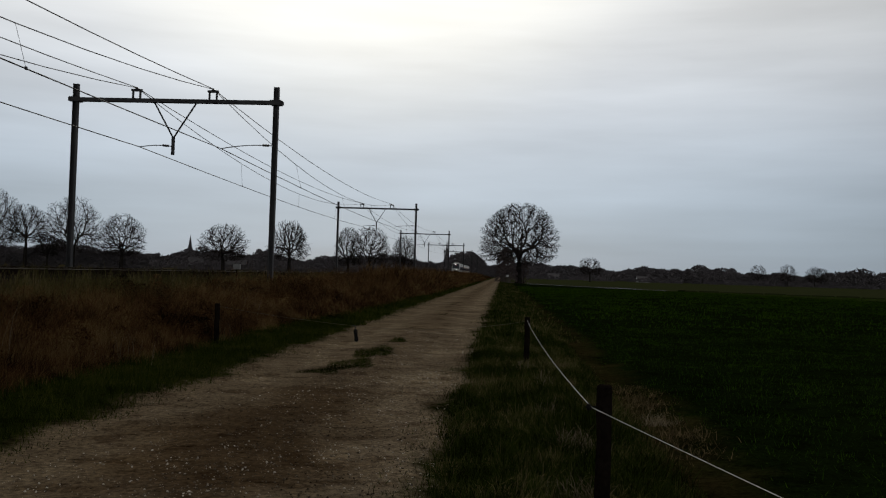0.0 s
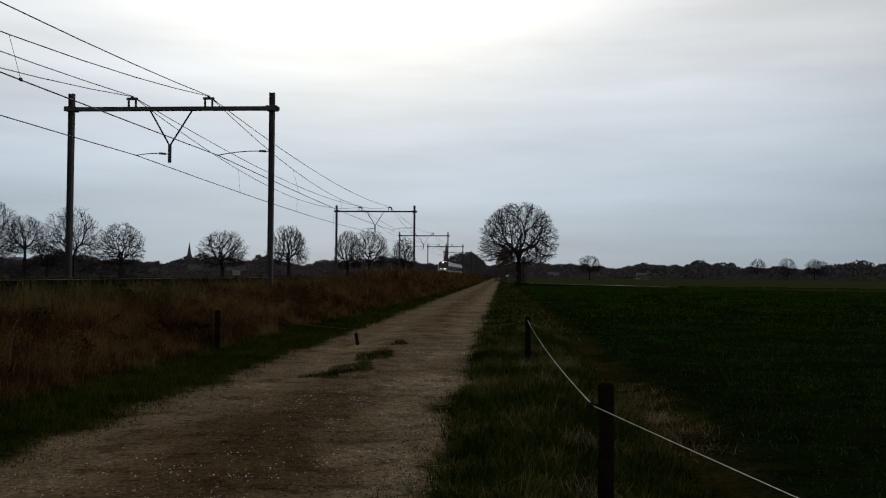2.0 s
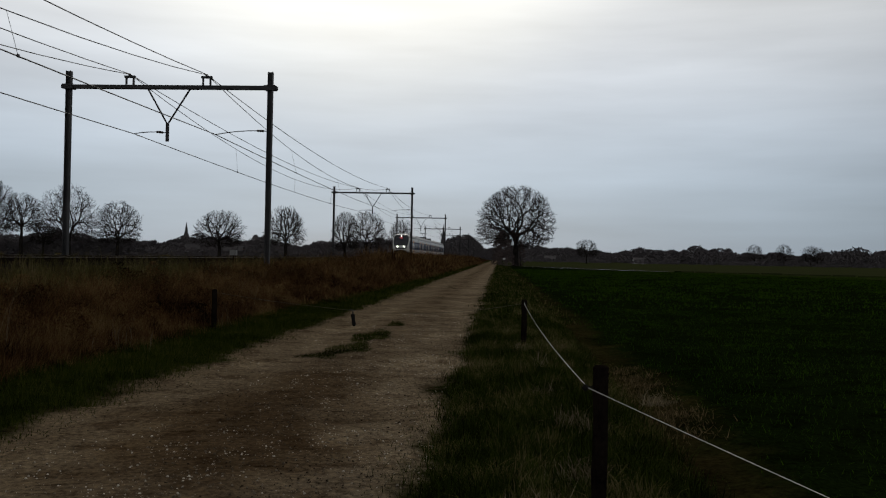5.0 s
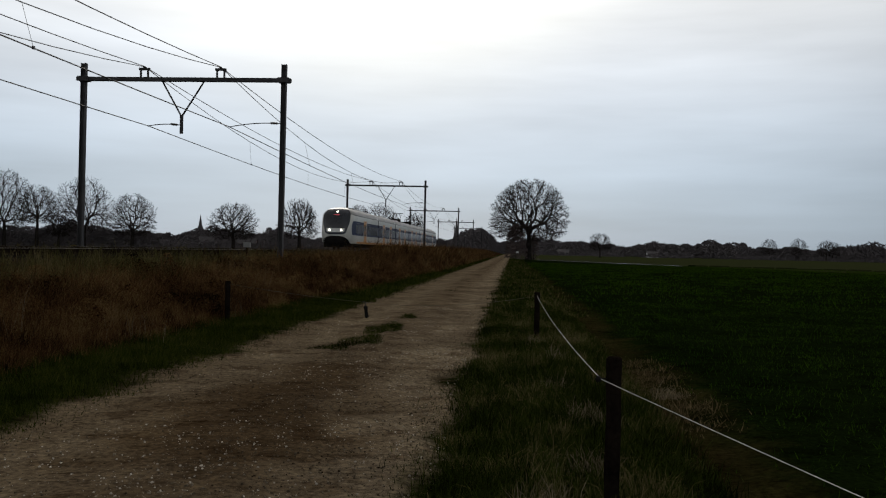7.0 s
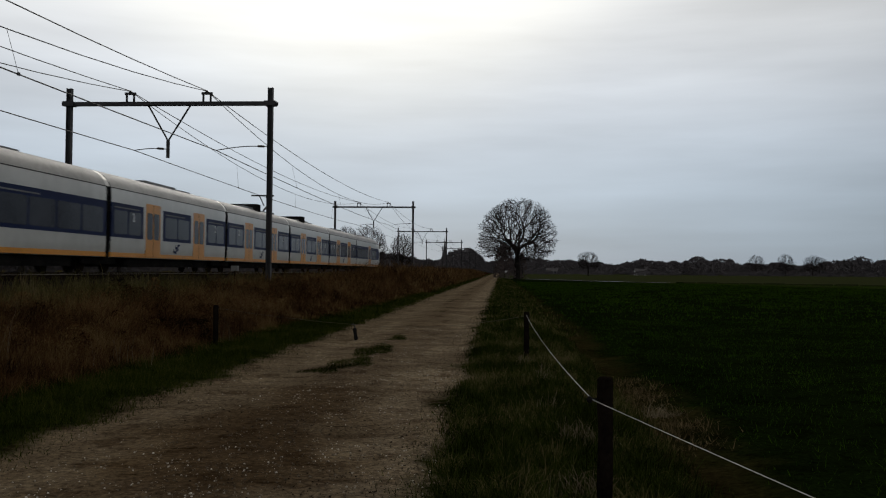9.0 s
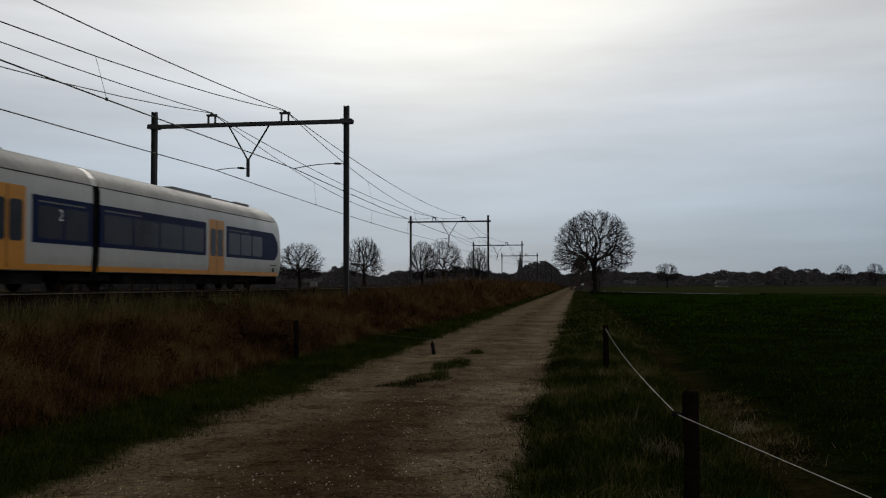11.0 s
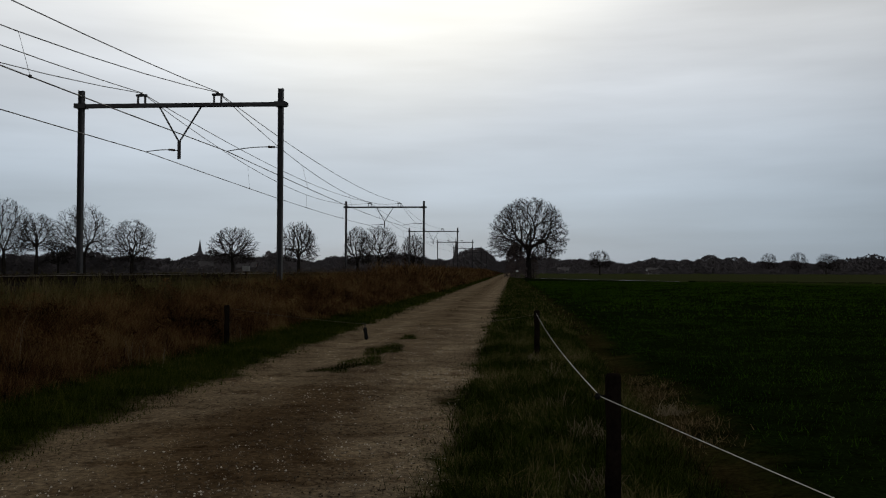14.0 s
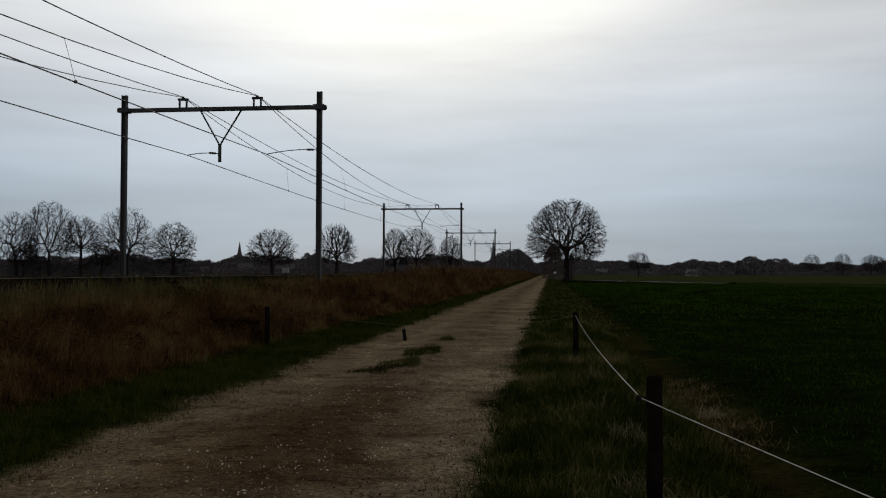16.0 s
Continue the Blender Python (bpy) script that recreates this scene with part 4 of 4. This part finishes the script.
def build_cords():
    w = part("boundary_rope", Geo().tube(sagging((0.50, 17.42, 0.95), (0.60, 5.93, 0.965), 0.075), 0.0024, 6)
             .tube(sagging((0.60, 5.93, 0.965), (2.40, -1.8, 1.0), 0.02), 0.0018, 6), M_ROPE)
    tagged(w, "thin white fence rope sagging between wooden posts", "rope")
    k = empty("cord_insulator", 0.618, 5.95, 0.965)
    tagged(k, "small black cord insulator screwed to the post", "insulator")
    part("ring", Geo().tube([(-0.03, -0.02, -0.02), (-0.035, -0.02, 0.0), (-0.03, -0.02, 0.02)], [0.012, 0.022, 0.012], 8), M_RUBBER, k)
    part("screw", Geo().tube([(-0.02, 0, 0), (0.04, 0.02, 0)], 0.006, 6), M_RUBBER, k)
    mid = (-3.08, 18.8, 0.645)
    g = Geo().tube(sagging((-6.39, 20.08, 0.90), mid, 0.03), 0.0024, 5).tube(sagging(mid, (0.47, 17.48, 0.93), 0.12), 0.0024, 5)
    e = empty("rope_gate", 0, 0, 0)
    tagged(e, "slack grey rope barrier with a dark hanging handle across the track", "rope gate")
    part("rope", g, M_TWINE, e)
    h = part("hook", Geo().tube([(-0.05, 0, 0.0), (0.0, 0, 0.02), (0.03, 0, -0.02), (0.02, 0, -0.08)], 0.010, 6), M_STEEL, e)
    h.location = mid
    part("grip", Geo().tube([(0.02, 0, -0.07), (0.025, 0, -0.10), (0.04, 0, -0.2), (0.055, 0, -0.30), (0.06, 0, -0.33)], [0.02, 0.045, 0.035, 0.045, 0.02], 10), M_RUBBER, h)


build_cords()


# ---- grasses and stones ----
def blades(name, seed, x0, x1, y0, y1, n, h0, h1, w, mat, label, clump=0.15, lean=0.35, bend=True, cover=None, squash=1.0, edge=None, rise=0.0):
    """Clumped blades; edge: blades shorten within 1.4 m of this x; rise: how much taller they stand farther off."""
    rng = np.random.default_rng(seed)
    m = max(n // 14, 1)
    cx, cy = rng.uniform(x0, x1, m), y0 + (y1 - y0) * rng.uniform(0, 1, m) ** squash
    ch = rng.uniform(0.35, 1.25, m)
    i = rng.integers(0, m, n)
    x, y = cx[i] + rng.normal(0, clump, n), cy[i] + rng.normal(0, clump, n)
    if cover is not None:
        ok = cover(x, y, rng.uniform(0, 1, n))
        x, y, i = x[ok], y[ok], i[ok]
        n = len(x)
    z = ground_z(x, y) - 0.02
    h = rng.uniform(h0, h1, n) * ch[i] * (1 + rise * np.clip((y - 36) / 50, 0, 1))
    if edge is not None:
        h = h * np.clip(0.30 + 0.70 * (edge - x) / 1.4, 0.25, 1)
    a = rng.uniform(0, 2 * math.pi, n)
    ww = w * rng.uniform(0.6, 1.3, n) / 2
    ca, sa = np.cos(a) * ww, np.sin(a) * ww
    lx, ly = rng.normal(0, lean, n) * h, rng.normal(0, lean, n) * h
    A = np.stack([x - ca, y - sa, z], 1)
    B = np.stack([x + ca, y + sa, z], 1)
    T = np.stack([x + lx, y + ly, z + h * np.sqrt(np.maximum(0.2, 1 - (lx / np.maximum(h, 1e-3)) ** 2 * 0.5))], 1)
    g = Geo()
    if bend:
        C = np.stack([x + lx * 0.35 - ca * 0.7, y + ly * 0.35 - sa * 0.7, z + h * 0.6], 1)
        D = np.stack([x + lx * 0.35 + ca * 0.7, y + ly * 0.35 + sa * 0.7, z + h * 0.6], 1)
        g.v = np.stack([A, B, C, D, T], 1).reshape(-1, 3).tolist()
        k = np.arange(n)[:, None] * 5
        quads = (k + [0, 1, 3, 2]).tolist()
        g.f = quads + (k + [2, 3, 4]).tolist()
    else:
        g.v = np.stack([A, B, T], 1).reshape(-1, 3).tolist()
        g.f = (np.arange(n)[:, None] * 3 + [0, 1, 2]).tolist()
    me = bpy.data.meshes.new(name)
    me.from_pydata(g.v, [], g.f)
    me.materials.append(mat)
    return tagged(new(name, me), label, "grass", kind="stuff")


HEATH = "dense dry reddish-brown grass on the railway bank"
blades("dry_grass", 1, -9.5, -6.65, 8, 30, 130000, 0.15, 0.95, 0.007, M_DRY, HEATH, 0.20, 0.55, edge=-6.55)
blades("dry_grass", 2, -10.4, -6.3, 30, 70, 90000, 0.2, 0.95, 0.016, M_DRY, HEATH, 0.25, 0.5, edge=-6.2, rise=0.9)
blades("dry_grass", 3, -10.4, -6.2, 70, 340, 70000, 0.3, 1.0, 0.06, M_DRY, HEATH, 0.4, 0.40, squash=1.5, edge=-6.1, rise=0.95)
blades("bank_grass", 4, -11.0, -8.9, 10, 60, 80000, 0.2, 0.66, 0.012, M_OLIVE, "olive and straw grass along the ballast edge")
blades("bank_grass", 5, -24, -20.2, 15, 160, 16000, 0.2, 0.6, 0.04, M_OLIVE, "rough grass on the far side of the railway", 0.3)
blades("dry_stalks", 6, -10.0, -6.6, 9, 45, 260, 0.7, 1.15, 0.006, M_STRAW, "scattered pale dead stalks in the heath", 0.3, 0.25)
GREEN = "short dark green grass beside the farm track"
blades("verge_grass", 7, -6.7, -4.75, 6, 30, 60000, 0.05, 0.20, 0.010, M_GREEN, GREEN, 0.12, 0.5, False)
blades("verge_grass", 8, -6.6, -4.85, 30, 210, 50000, 0.06, 0.22, 0.030, M_GREEN, GREEN, 0.2, 0.5, False, squash=1.4)
blades("rough_verge", 9, -0.55, 1.7, 3.2, 26, 110000, 0.04, 0.24, 0.008, M_TUSSOCK, "rough tussocky grass between track and field", 0.10, 0.6)
blades("rough_verge", 10, -0.5, 2.0, 26, 205, 50000, 0.06, 0.22, 0.035, M_TUSSOCK, "rough tussocky grass between track and field", 0.2, 0.5, False, squash=1.4)
for i, (x, y, r, n) in enumerate(((0.72, 14.6, 0.16, 220), (0.86, 9.3, 0.24, 320), (2.08, 12.0, 0.2, 160), (0.55, 11.4, 0.12, 150), (0.62, 7.1, 0.16, 240), (0.25, 5.9, 0.14, 160), (0.46, 16.9, 0.14, 160))):
    blades("straw_tuft", 30 + i, x - r, x + r, y - r, y + r, n, 0.08, 0.26, 0.008, M_STRAW, "bleached tuft of dead grass", 0.06, 0.7)


def tuft_cover(x, y, r):
    """Four ragged tufts that run together along the middle of the track."""
    d = np.full(len(x), 9.0)
    for a, b, p, q in ((-3.15, 15.7, 0.32, 0.4), (-2.8, 16.9, 0.34, 0.9), (-2.75, 19.6, 0.32, 1.3), (-2.68, 23.2, 0.2, 0.7)):
        d = np.minimum(d, ((x - a) / p) ** 2 + ((y - b) / q) ** 2)
    return d + 0.45 * np.sin(9 * x + 2 * y) + 0.4 * np.sin(5 * y - 6 * x) + 0.9 * r < 1.5


blades("track_grass", 11, -3.6, -2.3, 15.0, 24.5, 34000, 0.03, 0.11, 0.012, M_TUSSOCK, "low grass tufts on the middle of the track", 0.12, 0.6, False,
       cover=lambda x, y, r: tuft_cover(x, y, r))
blades("track_grass", 12, -3.0, -2.4, 27, 120, 2600, 0.03, 0.09, 0.03, M_TUSSOCK, "low grass tufts on the middle of the track", 0.2, 0.6, False,
       cover=lambda x, y, r: np.sin(0.5 * y) > 0.3)
blades("dry_tufts", 15, 1.75, 2.35, 9.6, 15.8, 3400, 0.03, 0.12, 0.013, M_WITHERED, "trampled dry grass along the field edge", 0.14, 0.9, False)
blades("road_edge_grass", 16, -5.0, -4.45, 6.5, 60, 9000, 0.02, 0.09, 0.013, M_GREEN, "grass creeping over the edge of the track", 0.16, 0.7, False, squash=1.4)
blades("road_edge_grass", 17, -0.9, -0.4, 3.6, 60, 9000, 0.02, 0.09, 0.012, M_TUSSOCK, "grass creeping over the edge of the track", 0.14, 0.7, False, squash=1.6)


def build_heath_scrub():
    rng = np.random.default_rng(12)
    g = Geo()
    for k in range(240):
        y = 9 + 90 * rng.uniform(0, 1) ** 1.5
        x = rng.uniform(-10.2, -6.9)
        o = len(g.v)
        scrub(rng, g, x, y, rng.uniform(0.5, 1.2), rng.uniform(0.35, 0.8), 320, 0.016 + y * 0.0007)
        lift = float(ground_z(x, y))
        g.v[o:] = [(a, b, c + lift) for a, b, c in g.v[o:]]
    me = bpy.data.meshes.new("heath_scrub")
    me.from_pydata(g.v, [], g.f)
    me.materials.append(M_DRY)
    tagged(new("heath_scrub", me), "tangled low brown scrub among the dry grass", "scrub", kind="stuff")


build_heath_scrub()
CROP = "dense dark green winter crop in the field"
blades("winter_crop", 13, 2.6, 22, 2.5, 34, 85000, 0.04, 0.12, 0.011, M_CROP, CROP, 0.25, 0.6, False)
blades("winter_crop", 14, 2.6, 70, 34, 150, 110000, 0.06, 0.16, 0.06, M_CROP, CROP, 0.5, 0.5, False)


def build_pebbles():
    """Loose stones on the track, each a small flattened lump."""
    rng = np.random.default_rng(8)
    n = 34000
    y = 3.6 + 24 * rng.uniform(0, 1, n) ** 2.4
    x = rng.uniform(-4.6, -0.5, n)
    keep = rng.uniform(0, 1, n) < np.where((x > -2.9) & (x < -0.6), 1.0, 0.35)
    x, y = x[keep], y[keep]
    n = len(x)
    z = ground_z(x, y)
    s = 0.003 + 0.010 * rng.uniform(0, 1, n) ** 3.2
    g = Geo()
    ring = [(math.cos(k * math.pi / 2.5), math.sin(k * math.pi / 2.5)) for k in range(5)]
    for i in range(n):
        o, t = len(g.v), rng.uniform(0.7, 1.3, 6)
        r = s[i]
        for k, (a, b) in enumerate(ring):
            g.v.append((x[i] + a * r * t[k], y[i] + b * r * t[k] * 0.9, z[i] - 0.002))
        for k, (a, b) in enumerate(ring):
            g.v.append((x[i] + a * r * t[k] * 0.6, y[i] + b * r * t[k] * 0.6, z[i] + r * 0.75 * t[5]))
        g.f += [(o + k, o + (k + 1) % 5, o + 5 + (k + 1) % 5, o + 5 + k) for k in range(5)] + [(o + 5, o + 6, o + 7, o + 8, o + 9)]
    me = bpy.data.meshes.new("pebbles")
    me.from_pydata(g.v, [], g.f)
    me.materials.append(M_STONE)
    tagged(new("pebbles", me), "scattered pale pebbles and gravel on the track", "gravel", kind="stuff")


build_pebbles()


# ---- what moves ----
def motions():
    rows = [(k * 0.25, pose(-16.95, 326.0 - 34.4 * 0.25 * k, RAIL_Z)) for k in range(65)]
    walk(train, rows)


motions()
